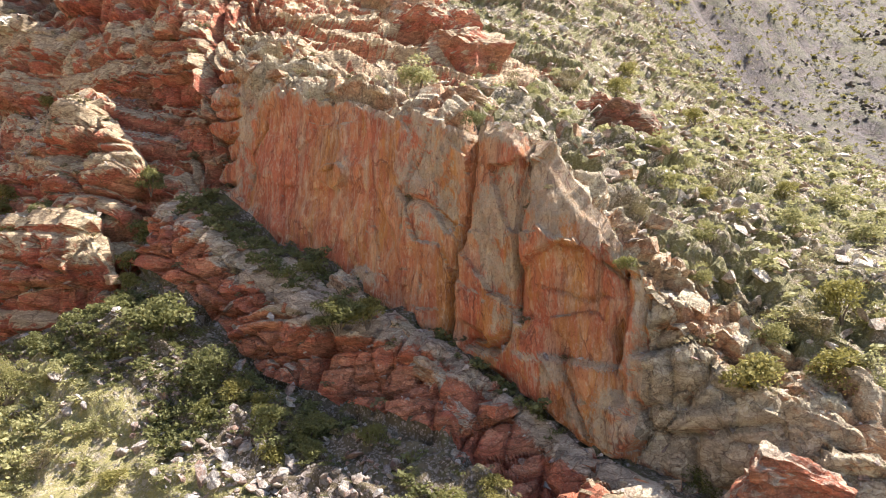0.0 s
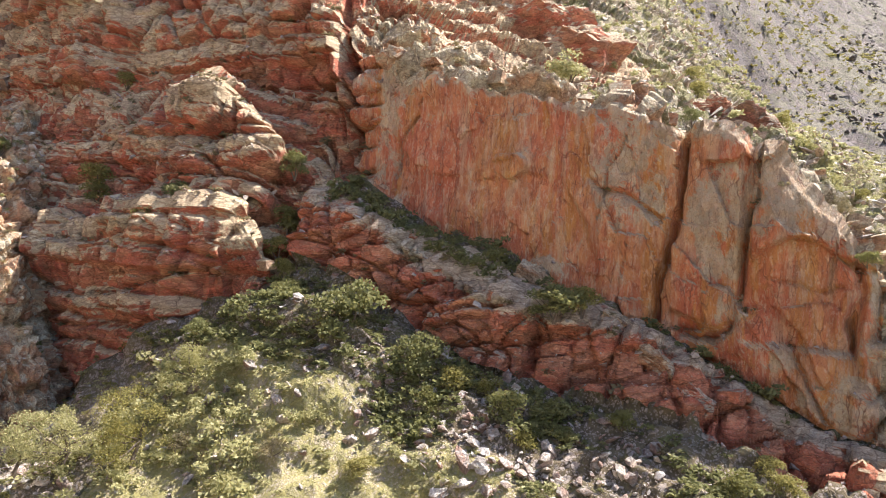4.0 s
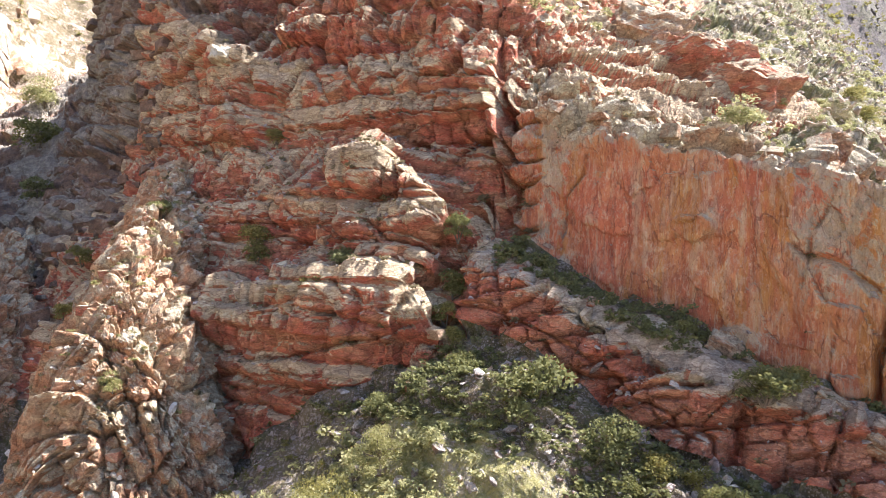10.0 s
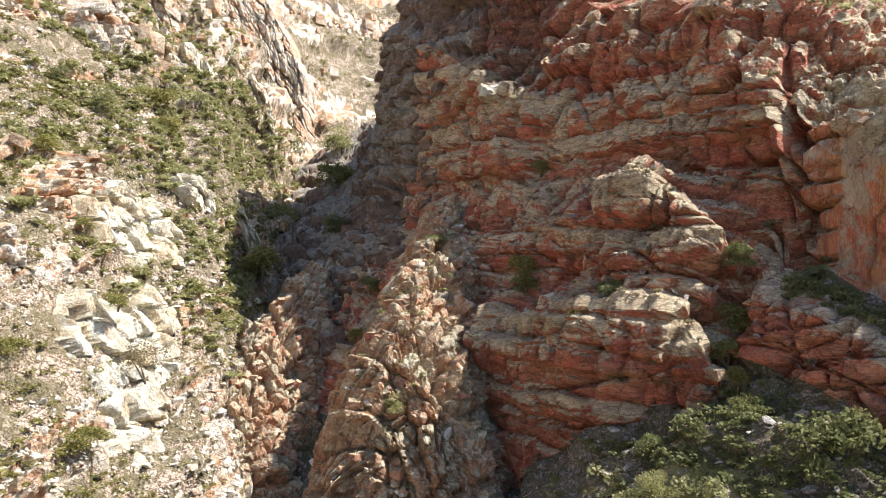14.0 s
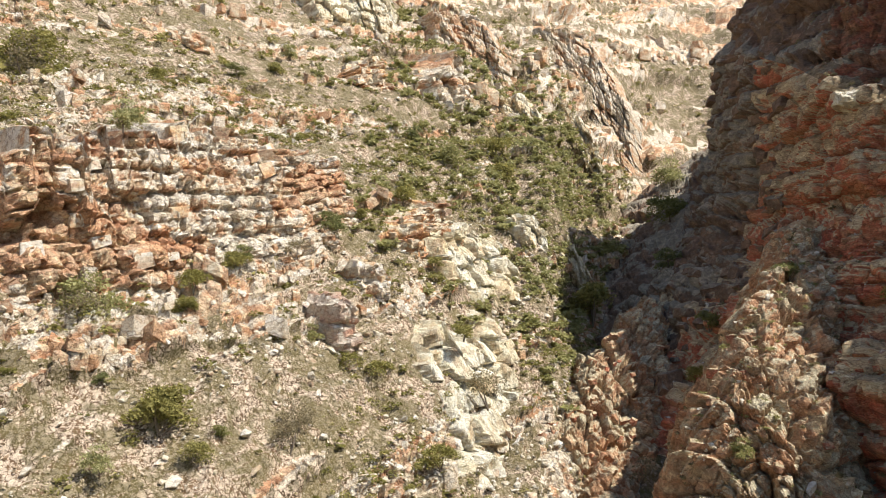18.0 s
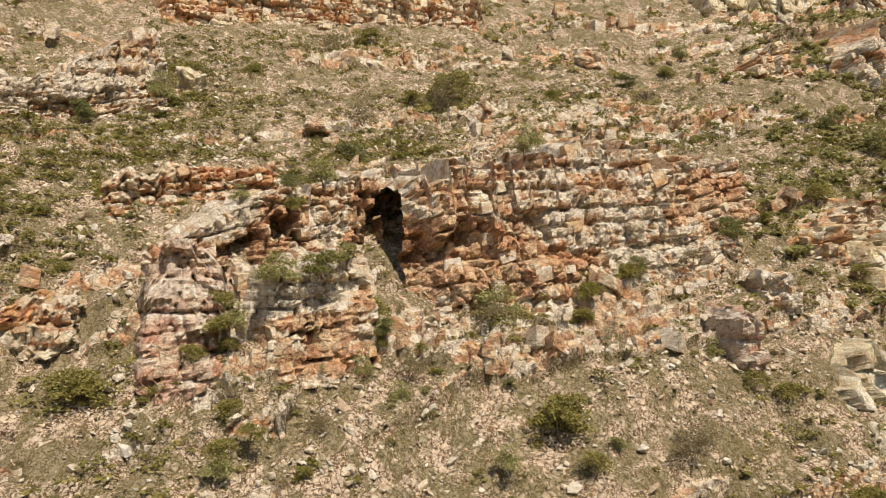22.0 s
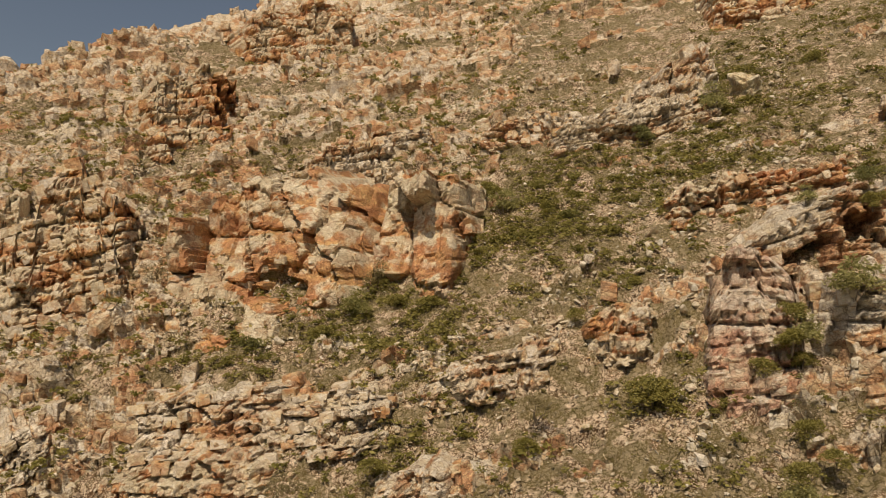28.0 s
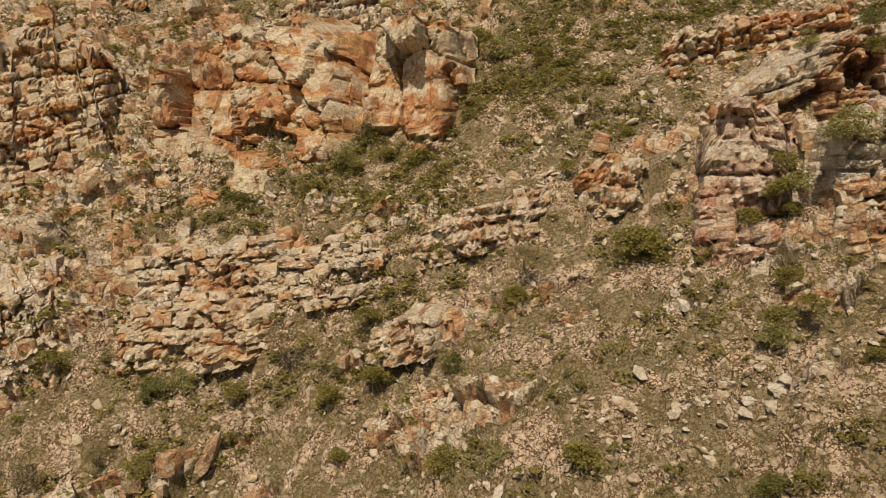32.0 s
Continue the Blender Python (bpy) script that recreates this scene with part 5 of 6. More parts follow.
# ---- boulders ----
def boulder(at, size, turn, material, label, seed):
    """One big rock: a worn, split and chipped lump, deep in the ground."""
    g = np.linspace(-1, 1, 17)
    rg = np.random.default_rng(seed + 40)
    cuts = [(np.array(w) / np.linalg.norm(w), c) for w, c in
            [((x, *rg.uniform(-0.25, 0.25, 2)), 0.95) for x in (-1, 1)] + [((rg.uniform(-0.25, 0.25), x, rg.uniform(-0.25, 0.25)), 0.95) for x in (-1, 1)]
            + [((*rg.uniform(-0.25, 0.25, 2), x), 0.95) for x in (-1, 1)] + [(rg.normal(size=3), rg.uniform(0.92, 1.2)) for _ in range(9)]]
    a, b = np.meshgrid(g, g, indexing="ij")
    one = np.ones_like(a)
    sides = [(a, b, one), (b, a, -one), (one, a, b), (-one, b, a), (b, one, a), (a, -one, b)]
    verts, faces = [], []
    for k, side in enumerate(sides):
        v = np.stack(side, -1)
        n = v / np.linalg.norm(v, axis=-1, keepdims=True)
        reach = np.min(np.stack([c / np.maximum(n @ w, 0.05) for w, c in cuts], -1), -1)
        v = n * reach[..., None]
        w = v * np.array(size) * 0.43
        off = seed * 3.7
        mv = 0.13 * min(size) * fbm(v[..., 0] * 1.2 + off, v[..., 1] * 1.2, v[..., 2] * 1.2, seed, 4)
        lump = hash3(np.floor(v[..., 0] * 1.4 + off + 0.3 * v[..., 2]), np.floor(v[..., 1] * 1.3 + off), np.floor(v[..., 2] * 1.6 + 0.4 * v[..., 0] + off), seed)
        mv = mv + 0.1 * min(size) * (lump - 0.5) + 0.05 * min(size) * fbm(v[..., 0] * 5, v[..., 1] * 5, v[..., 2] * 5, seed + 9, 3)
        verts.append((w + n * mv[..., None]).reshape(-1, 3))
        idx = np.arange(289).reshape(17, 17) + 289 * k
        faces.append(np.stack([idx[:-1, :-1], idx[1:, :-1], idx[1:, 1:], idx[:-1, 1:]], -1).reshape(-1, 4))
    me = raw_mesh("boulder", np.concatenate(verts), np.concatenate(faces), material)
    bm = bmesh.new()
    bm.from_mesh(me)
    bmesh.ops.remove_doubles(bm, verts=bm.verts[:], dist=0.02)
    bm.to_mesh(me)
    bm.free()
    me.shade_flat()
    ob = new("boulder", me)
    ob.matrix_basis = Matrix.Translation(at) @ Euler([radians(q) for q in turn]).to_matrix().to_4x4()
    return tagged(ob, label, "boulder", "fallen boulders")


# ---- loose stones ----
def scatter(points, nrm, count, lo, hi, weight, seed):
    """Places, sizes and turns of small things on a sheet."""
    rg = np.random.default_rng(seed)
    w = weight.ravel().astype(float)
    idx = rg.choice(len(w), count, p=w / w.sum())
    p = points.reshape(-1, 3)[idx] + rg.uniform(-0.15, 0.15, (count, 3))
    size = lo * (hi / lo) ** (rg.random(count) ** 1.8)
    return p, nrm.reshape(-1, 3)[idx], size, rg


def cell_area(p):
    du, dv = np.gradient(p, axis=0), np.gradient(p, axis=1)
    return np.linalg.norm(np.cross(du, dv), axis=-1)


def stones(name, p, size, rg, material, label, sink=0.1, shapes=STONE_SHAPES):
    """Loose stones as one sheet of many."""
    verts, faces, base = [], [], 0
    kind = rg.integers(len(shapes), size=len(p))
    for k, (v, f) in enumerate(shapes):
        sel = np.where(kind == k)[0]
        if not len(sel):
            continue
        a = rg.uniform(0, 6.28, len(sel))
        tilt = rg.normal(0, 0.35, (len(sel), 2))
        vv = v[None] * size[sel, None, None] * rg.uniform(0.75, 1.25, (len(sel), 1, 3))
        x = vv[..., 0] * np.cos(a)[:, None] - vv[..., 1] * np.sin(a)[:, None]
        y = vv[..., 0] * np.sin(a)[:, None] + vv[..., 1] * np.cos(a)[:, None]
        z = vv[..., 2] + tilt[:, :1] * x + tilt[:, 1:] * y
        out = np.stack([x, y, z], -1) + p[sel, None] + np.array((0, 0, 1)) * (size[sel] * (0.25 - sink))[:, None, None]
        verts.append(out.reshape(-1, 3))
        faces.append((f[None] + (base + np.arange(len(sel)) * len(v))[:, None, None]).reshape(-1, 3))
        base += len(sel) * len(v)
    ob = new(name, raw_mesh(name, np.concatenate(verts), np.concatenate(faces), material))
    return tagged(ob, label, "stones", kind="stuff")


area_w = cell_area(WESTP) * (R > 44) * (AZ > 12) * (AZ < 143) * smooth(165, 95, R)
clump = np.clip(0.3 + 1.3 * fbm(A / 8, LEV / 5, 0.7, 401, 3), 0.06, 1.6)
p, nn, sz, rg = scatter(WESTP, WESTN, 8500, 0.38, 1.35, area_w * clump, 402)
stones("scree", p, sz, rg, STONE, "pale loose stones on the sunlit slope")
p, nn, sz, rg = scatter(WESTP, WESTN, 30000, 0.17, 0.62, area_w * (0.25 + clump), 412)
stones("fine_scree", p, sz, rg, STONE, "small pale stones and chips on the sunlit slope", 0.0, CHIP_SHAPES)
p, nn, sz, rg = scatter(WESTP, WESTN, 4200, 0.6, 2.0, cell_area(WESTP) * (R > 55) * (R < 190) * (AZ > 10) * (AZ < 143) * smooth(0.35, 0.8, WOUT), 414)
stones("broken_rock", p, sz, rg, RUBBLE, "broken pale and orange rock in the ledges", 0.25, BLOCK_SHAPES)
p, nn, sz, rg = scatter(WESTP, WESTN, 1500, 1.0, 3.6, cell_area(WESTP) * smooth(135, 160, R) * (R < 340) * (AZ > 8) * (AZ < 60) * np.clip(0.1 + fbm(A / 14, LEV / 20, 0.4, 416, 3), 0.01, 1), 415)
stones("high_rocks", p, sz, rg, RUBBLE, "pale rocks standing high on the slope", 0.25, BLOCK_SHAPES)
area_e = cell_area(EASTP)
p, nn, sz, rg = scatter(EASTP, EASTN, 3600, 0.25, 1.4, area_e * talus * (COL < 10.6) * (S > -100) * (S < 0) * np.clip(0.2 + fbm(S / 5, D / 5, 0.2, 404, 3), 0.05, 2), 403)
stones("talus_stones", p, sz, rg, SHADE_STONE, "grey stones on the talus, darkened for shade")
p, nn, sz, rg = scatter(EASTP, EASTN, 9000, 0.3, 1.7, area_e * back * (COL > 1.2) * (COL < 3.6) * (S > -75) * (S < 5), 405)
stones("slope_stones", p, sz, rg, SLOPE_STONE, "pale stones on the upper slope", 0.1, CHIP_SHAPES)
p, nn, sz, rg = scatter(EASTP, EASTN, 2800, 0.6, 2.6, area_e * (COL > 0.05) * (COL < 1.3) * (S > -75) * (S < 40) * np.clip(0.15 + fbm(S / 25, D / 25, 0.4, 418, 3), 0.02, 1), 417)
stones("ridge_rocks", p, sz, rg, RIDGE, "grey rocks standing on the far ridge", 0.2, CHIP_SHAPES)
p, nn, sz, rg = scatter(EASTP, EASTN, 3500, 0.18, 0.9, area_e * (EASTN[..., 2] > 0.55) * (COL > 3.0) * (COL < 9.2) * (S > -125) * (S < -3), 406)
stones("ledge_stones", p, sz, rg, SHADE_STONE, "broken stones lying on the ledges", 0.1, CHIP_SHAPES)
p, nn, sz, rg = scatter(SPUR_A, SPUR_AN, 400, 0.25, 1.3, np.ones(SPUR_A.shape[:2]), 407)
stones("spur_stones", p, sz, rg, STONE, "broken stones on the rock spur")


# ---- plants ----
def leaf_cloud(rg, centres, radii, count, size):
    """Small leaves on the outside of some lobes: an array of quads."""
    k = rg.integers(len(centres), size=count)
    d = rg.normal(size=(count, 3))
    d /= np.linalg.norm(d, axis=1)[:, None]
    d[:, 2] = np.where(d[:, 2] < -0.3, -d[:, 2], d[:, 2])
    p = centres[k] + d * (radii[k] * rg.uniform(0.55, 1.08, count))[:, None]
    a = rg.normal(size=(count, 3)) + d * 0.6
    a /= np.linalg.norm(a, axis=1)[:, None]
    b = np.cross(a, rg.normal(size=(count, 3)))
    b /= np.linalg.norm(b, axis=1)[:, None]
    s = size * rg.uniform(0.6, 1.4, count)[:, None]
    return np.stack([p - a * s, p + b * s * 0.55, p + a * s, p - b * s * 0.55], 1)


def quads_mesh(name, q, material):
    return raw_mesh(name, q.reshape(-1, 3), np.arange(len(q) * 4).reshape(-1, 4), material)


def limb(a, b, r0, r1, sides=6):
    a, b = np.array(a, float), np.array(b, float)
    t = (b - a) / np.linalg.norm(b - a)
    x = np.cross(t, (0.3, 0.9, 0.2))
    x /= np.linalg.norm(x)
    y = np.cross(t, x)
    ang = np.arange(sides) / sides * 2 * np.pi
    ring = np.cos(ang)[:, None] * x + np.sin(ang)[:, None] * y
    v = np.concatenate([a + ring * r0, (a + b) / 2 + ring * (r0 + r1) / 2 + 0.06 * np.linalg.norm(b - a) * x, b + ring * r1])
    f = [(k * sides + i, k * sides + (i + 1) % sides, (k + 1) * sides + (i + 1) % sides, (k + 1) * sides + i) for k in (0, 1) for i in range(sides)]
    return v, np.array(f)


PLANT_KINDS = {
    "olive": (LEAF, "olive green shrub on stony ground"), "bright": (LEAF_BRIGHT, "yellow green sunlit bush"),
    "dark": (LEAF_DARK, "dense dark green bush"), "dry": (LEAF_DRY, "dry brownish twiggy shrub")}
PLANTS = {}


def plant(kind, at, width, seed, tall=0.75):
    """A shrub: stems and a leafy crown in uneven lobes, one metre wide before it is scaled."""
    variant = seed % 4
    key = (kind, variant)
    turn = Euler((0, 0, seed * 1.7)).to_matrix().to_4x4()
    m = Matrix.Translation(at) @ turn @ Matrix.Diagonal((width, width * (0.85 + 0.1 * (seed % 3)), width * tall, 1))
    if key in PLANTS:
        twin = copy_thing(PLANTS[key], m)
        twin.matrix_basis = m
        return twin
    rg = np.random.default_rng(700 + variant * 13 + len(kind))
    n = rg.integers(10, 14)
    ang, rad = rg.uniform(0, 6.28, n), rg.uniform(0.02, 0.34, n)
    centres = np.stack([np.cos(ang) * rad, np.sin(ang) * rad, rg.uniform(0.2, 0.72, n) - rad * 0.55], 1)
    radii = rg.uniform(0.15, 0.27, n)
    mat, label = PLANT_KINDS[kind]
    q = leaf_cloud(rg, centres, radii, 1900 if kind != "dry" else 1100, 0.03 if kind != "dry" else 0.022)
    root = thing("shrub", (0, 0, 0), label, "shrub", "shrubs on the rocks")
    part("crown", quads_mesh("crown", q, mat), root, Matrix())
    stems = [limb((0, 0, -0.12), c * (1, 1, 0.9), 0.022, 0.008, 5) for c in centres[:3]]
    for v, f in stems:
        part("stem", raw_mesh("stem", v, f, BARK), root, Matrix())
    PLANTS[key] = root
    root.matrix_basis = m
    return root


# ---- shrubs: bearing, distance, height and width on the sunlit slope; along, out, height and width on the gorge wall ----
SHRUBS_W19_A = ((62.1, 112.4, 38.4, 8.4), (56.3, 78.2, 22.5, 4.1), (67.5, 64.7, 2.8, 3.1), (64.6, 65.5, 0.8, 2.6), (65.8, 62.3, -1.6, 3), (63.6, 64.3, -1.4, 2.8), (51.3, 74.2, 5.8, 3.5), (58.7, 70, 2.9, 6.1), (47.8, 80.2, 9.3, 3.5), (53.3, 62, -4.3, 4.7), (43.5, 64.1, -6.5, 3.6), (37.4, 74.8, -3.5, 4.2), (39.8, 74.7, -2.6, 3.6), (42.5, 75.7, 0.3, 2.7), (41, 90.9, 13.5, 5.1), (35, 103.7, 18.8, 5), (43.7, 83.2, 9.8, 3), (38.4, 97.5, 16.1, 3.1), (45.1, 128.6, 45.3, 4.3), (43.9, 135.1, 51.1, 4), (48.1, 121.5, 42.9, 4.1), (54.1, 114.3, 38.6, 4.3), (69.3, 101.3, 31.9, 5.8), (65.5, 110.6, 37.9, 4.6))
SHRUBS_W19_B = ((51, 57.8, -7.5, 2.8), (57.6, 56, -7.1, 2.5), (49.4, 60.3, -6.1, 1.9), (32.5, 69, -11.4, 3.9), (28.6, 81.7, -7.4, 5.2), (32.6, 95.4, 9.2, 3), (44.3, 74.8, 1, 2.4), (70.6, 64.9, 9.4, 2.6), (57.6, 63.7, -1.7, 1.8), (30.4, 81.6, 0.1, 3.2), (20.1, 124.4, 0.7, 8.9), (26.8, 129.7, 25.9, 8.4), (27.2, 132.9, 30.8, 7.5), (31.2, 123.2, 28.3, 6), (33.9, 124.2, 32.8, 5.1))
SHRUBS_W23_A = ((89.8, 62, -1.7, 4.4), (79.2, 59.4, -2.3, 2.4), (79.8, 62.9, 5.4, 3), (80.1, 61.7, 2.8, 2.9), (76, 62.3, 7.2, 3.9), (72.4, 62.8, 8.1, 4.2), (68.1, 64.9, 1.5, 3.1), (72.7, 56.7, -4.2, 2.7), (77.6, 54.8, -4.3, 2.6), (79.7, 53.5, -5.4, 2.6), (66.5, 60.7, -2.7, 2.4), (64.3, 61.7, -2.6, 2.5), (53.7, 60.9, -5.2, 4.9), (59.3, 68.7, 1.7, 5.4), (51.7, 72.2, 3.8, 3.4), (48.3, 78.4, 7.8, 3.7), (69.4, 62.6, -0.6, 2.5), (72.1, 61.5, -0.3, 1.7), (73.5, 53, -7, 2.1), (65, 63.7, -0.4, 2.3), (91.4, 74.8, 8.7, 2.7), (95.5, 70.2, 5.1, 2.2), (78.9, 75, 16.2, 2.4), (75.3, 80.5, 18.7, 3.2))
SHRUBS_W23_B = ((99.4, 59, -5.5, 2.4), (44.3, 62, -8, 4), (84.9, 61.6, -2, 2.9), (68.4, 65.9, 4, 3.6), (72.5, 77.1, 18.8, 3.7), (70.3, 92.7, 24.7, 4.5), (74.8, 75.4, 15.4, 3), (62.5, 108.1, 35.4, 7.1), (79.5, 62.9, 1.5, 3), (82.1, 61.8, 0.9, 2.5), (84.9, 102.9, 33.9, 5.1), (90.3, 98.7, 29.5, 4), (69, 129.2, 54, 6.6), (71.8, 121.8, 49.1, 6.2), (78.2, 113.1, 41.8, 4.7))
SHRUBS_W32_A = ((93.6, 46.9, -14.9, 3.6), (100.5, 48.2, -15.6, 3.1), (108.1, 71.3, 0.1, 3.1), (109.9, 72.6, 0.6, 2.9), (111.2, 81.9, 9, 3.6), (107, 77.1, 5.7, 4.3), (109.5, 78.9, 5.8, 3.7), (112.6, 79.4, 5.5, 3.8), (120.9, 78.5, 1, 4.4), (115.5, 77.4, 2.8, 3.1), (117.6, 60.4, -10.5, 3.9), (114.5, 56.7, -13.1, 2.8), (110.8, 56.2, -12, 2.8), (125.6, 63, -13.2, 2.6), (127.8, 63.4, -13.7, 3.1), (121.8, 60, -13.6, 3), (131.9, 60.7, -17.4, 2.3), (128.4, 58, -18.1, 3.5), (79.2, 57.6, -3.1, 2.5), (80.1, 53.4, -6.7, 2.6), (79.4, 45.3, -13.9, 2.7), (89, 61.8, -2.4, 4.4), (98.5, 60.7, -3, 2.9), (99.8, 58.8, -5.7, 1.6))
SHRUBS_W32_B = ((91, 73.8, 8.1, 2.3), (93.7, 50.3, -12.6, 2.1), (104.3, 56.1, -10.6, 2.8), (113.6, 53, -16.8, 2.3), (137, 62.4, -19.4, 3.7), (134.5, 70.7, -11.9, 3.5), (105.2, 49.3, -16.1, 3), (79.4, 62.4, 3.3, 3.4), (79.2, 61.9, -1.3, 2.9), (111.3, 61.5, -8, 3), (128.4, 90.7, 7.6, 5), (130.7, 89, 5.6, 4.2), (102.4, 91.5, 20.2, 4.4), (101, 88.3, 18.3, 4.2), (95.8, 84.4, 16.3, 3.4), (97.5, 86.6, 17.9, 3.5))
SHRUBS_E4_A = ((-59.9, 20, -13.5, 4.2), (-59.2, 25, -17.5, 6), (-63.5, 27.5, -18.5, 5.8), (-49.1, 17.9, -13.8, 3.6), (-50, 21.1, -15.5, 4.3), (-51.8, 23.2, -17.5, 3.9), (-51.1, 12.5, -9.3, 5.6), (-56.8, 17, -11.3, 4.4), (-53.1, 14.6, -10.1, 3.4), (-37.7, 12.3, -13.4, 3), (-35.1, 10.9, -13.6, 3.4), (-35.8, 13.2, -14.7, 2.6), (-38.5, 15.5, -15, 2.2), (-41.7, 17.1, -15.6, 3), (-44.1, 19.2, -15.9, 3.3), (-34.2, 15.5, -16.5, 3.9), (-23.6, 10.8, -15.5, 2.9), (-21.4, 9.5, -15.3, 2.2), (-42.8, 1.7, -5.5, 3.7), (-36.9, 7, -6.8, 4.1), (-45.2, 4, -4.2, 2.3), (-30.9, 9.6, -13.3, 1.9), (-73, 13.6, -1.1, 3.6), (-71.6, 12.3, -0.2, 2.7))
SHRUBS_E4_B = ((-45.2, 11.7, -11.2, 3.7), (-46.2, 14.3, -12.9, 2.4), (-42.3, 11.6, -12, 2.8), (-44.6, -20.4, 16.1, 3.9), (-39.6, -30.7, 16, 3.5), (-54.1, -26, 22.3, 2.9), (-85.5, 19.7, -14.9, 5), (-89.7, 16.1, -13.7, 4), (-61.1, 9.5, -5.4, 2.5), (-58.2, 11.6, -7.4, 2.8), (-57.1, 13.9, -8.9, 2.7), (-40, 10.9, -12.2, 2.4), (-43, 13.3, -13.4, 2.4), (-33.8, 11.7, -14.3, 2.3), (-87.9, 10.3, 2.5, 4), (-68.2, 28.1, -19.3, 4.8), (-57.1, 22.5, -16.5, 2.5), (-53.3, 13.5, -9, 3.1), (-63.7, 16.1, -10.7, 2.9))
SHRUBS_E0_A = ((-43.1, -9.1, 13.4, 4.5), (-40.5, -20.1, 14, 3), (-29.4, 1.1, 7.2, 1.6), (-29.1, -40.5, 12.3, 3.5), (-23.7, -17.7, 6.5, 3), (-20.7, -26, 3.9, 3.3), (-22.3, -14.8, 3.2, 3.3), (-19.5, -16.7, 2.5, 1.9), (-14.2, -22.4, 0.3, 3.1), (-11.4, -13.5, -3.1, 3.5), (-16.5, -7.8, -0.7, 2.4), (-8.4, -8.4, -5.1, 3.2), (-11.2, -4.3, -6.6, 3.3), (-11.1, -0.4, -9.4, 4.1), (-13.7, -35.5, 2.2, 3.1), (-17.4, -17.1, 0.7, 2.4), (-15.6, -4.2, -3.2, 1.9), (-20.2, -5.4, 1, 2), (-18.2, 1.1, -2.3, 1.7), (-7.8, -3.6, -8.4, 3.3), (-6.8, -9.6, -6.1, 2.4), (-40.5, -29.7, 16.1, 3.3), (-36.8, -18.1, 12.8, 2.2), (-42.5, -51.6, 21, 3.3))
SHRUBS_E0_B = ((-36.7, 6.9, -6.7, 3.6), (-35.5, 5.4, -6.8, 3.2), (-43.8, 4, -5, 3.6), (-17.3, -31.6, 3.3, 3), (-10.8, -31.9, -0.9, 3.5), (-9.3, -5.1, -6.2, 2.6), (-23, -21.1, 5.5, 2.6), (-39.5, -42, 16.9, 3.7), (-6.2, -3.9, -8.9, 2.9), (-13.9, 0.2, -14.8, 3.2), (-22.6, 8.4, -14.8, 2.3), (-8.4, -0.3, -13, 2.1))
SHRUBS_E11_A = ((-86.7, 10.9, 1, 3.7), (-73.2, 13.6, -1.8, 4.2), (-71.7, 12.1, 0.5, 3.1), (-118.1, 15.5, 0.1, 4.1), (-112.3, 20.2, -5.9, 3.1), (-109.1, 27, -18.7, 5.2), (-101.6, 13.4, 6, 3.5), (-94.7, 2.5, 15, 2.8), (-63.2, 6.2, 3.6, 3), (-63.3, 6.9, -1.4, 4), (-62.6, 8.6, -3.6, 3), (-89.5, 17.7, -11.8, 3.1), (-85, 27.2, -9.5, 2.8), (-85.4, 21.4, -13.9, 3.5), (-168.1, 1.7, 18.9, 8.6), (-144.8, 11, 9.2, 6.2), (-191.6, -8.6, 31.7, 8.7))
WEST_SHRUBS = (SHRUBS_W19_A, SHRUBS_W19_B, SHRUBS_W23_A, SHRUBS_W23_B, SHRUBS_W32_A, SHRUBS_W32_B)
EAST_SHRUBS = (SHRUBS_E4_A, SHRUBS_E4_B, SHRUBS_E0_A, SHRUBS_E0_B, SHRUBS_E11_A)


def tree(at, width, height, material, label, seed):
    """A small gnarled tree: trunk, limbs and an uneven crown."""
    rg = np.random.default_rng(seed)
    n = 16
    ang, rad = rg.uniform(0, 6.28, n), width * rg.uniform(0.05, 0.36, n)
    centres = np.stack([np.cos(ang) * rad, np.sin(ang) * rad, height * rg.uniform(0.2, 0.85, n) - rad * 0.3], 1)
    radii = width * rg.uniform(0.1, 0.2, n)
    root = thing("tree", at, label, "tree", "small trees in the ravine")
    part("crown", quads_mesh("crown", leaf_cloud(rg, centres, radii, 6000, 0.065), material), root, Matrix())
    fork = np.array((0.1, 0.05, 0.32)) * (width, width, height)
    part("trunk", raw_mesh("trunk", *limb((0, 0, -0.4), fork, 0.17, 0.11, 9), BARK), root, Matrix())
    for c in centres[:7]:
        part("limb", raw_mesh("limb", *limb(fork, c, 0.08, 0.025, 6), BARK), root, Matrix())
    return root


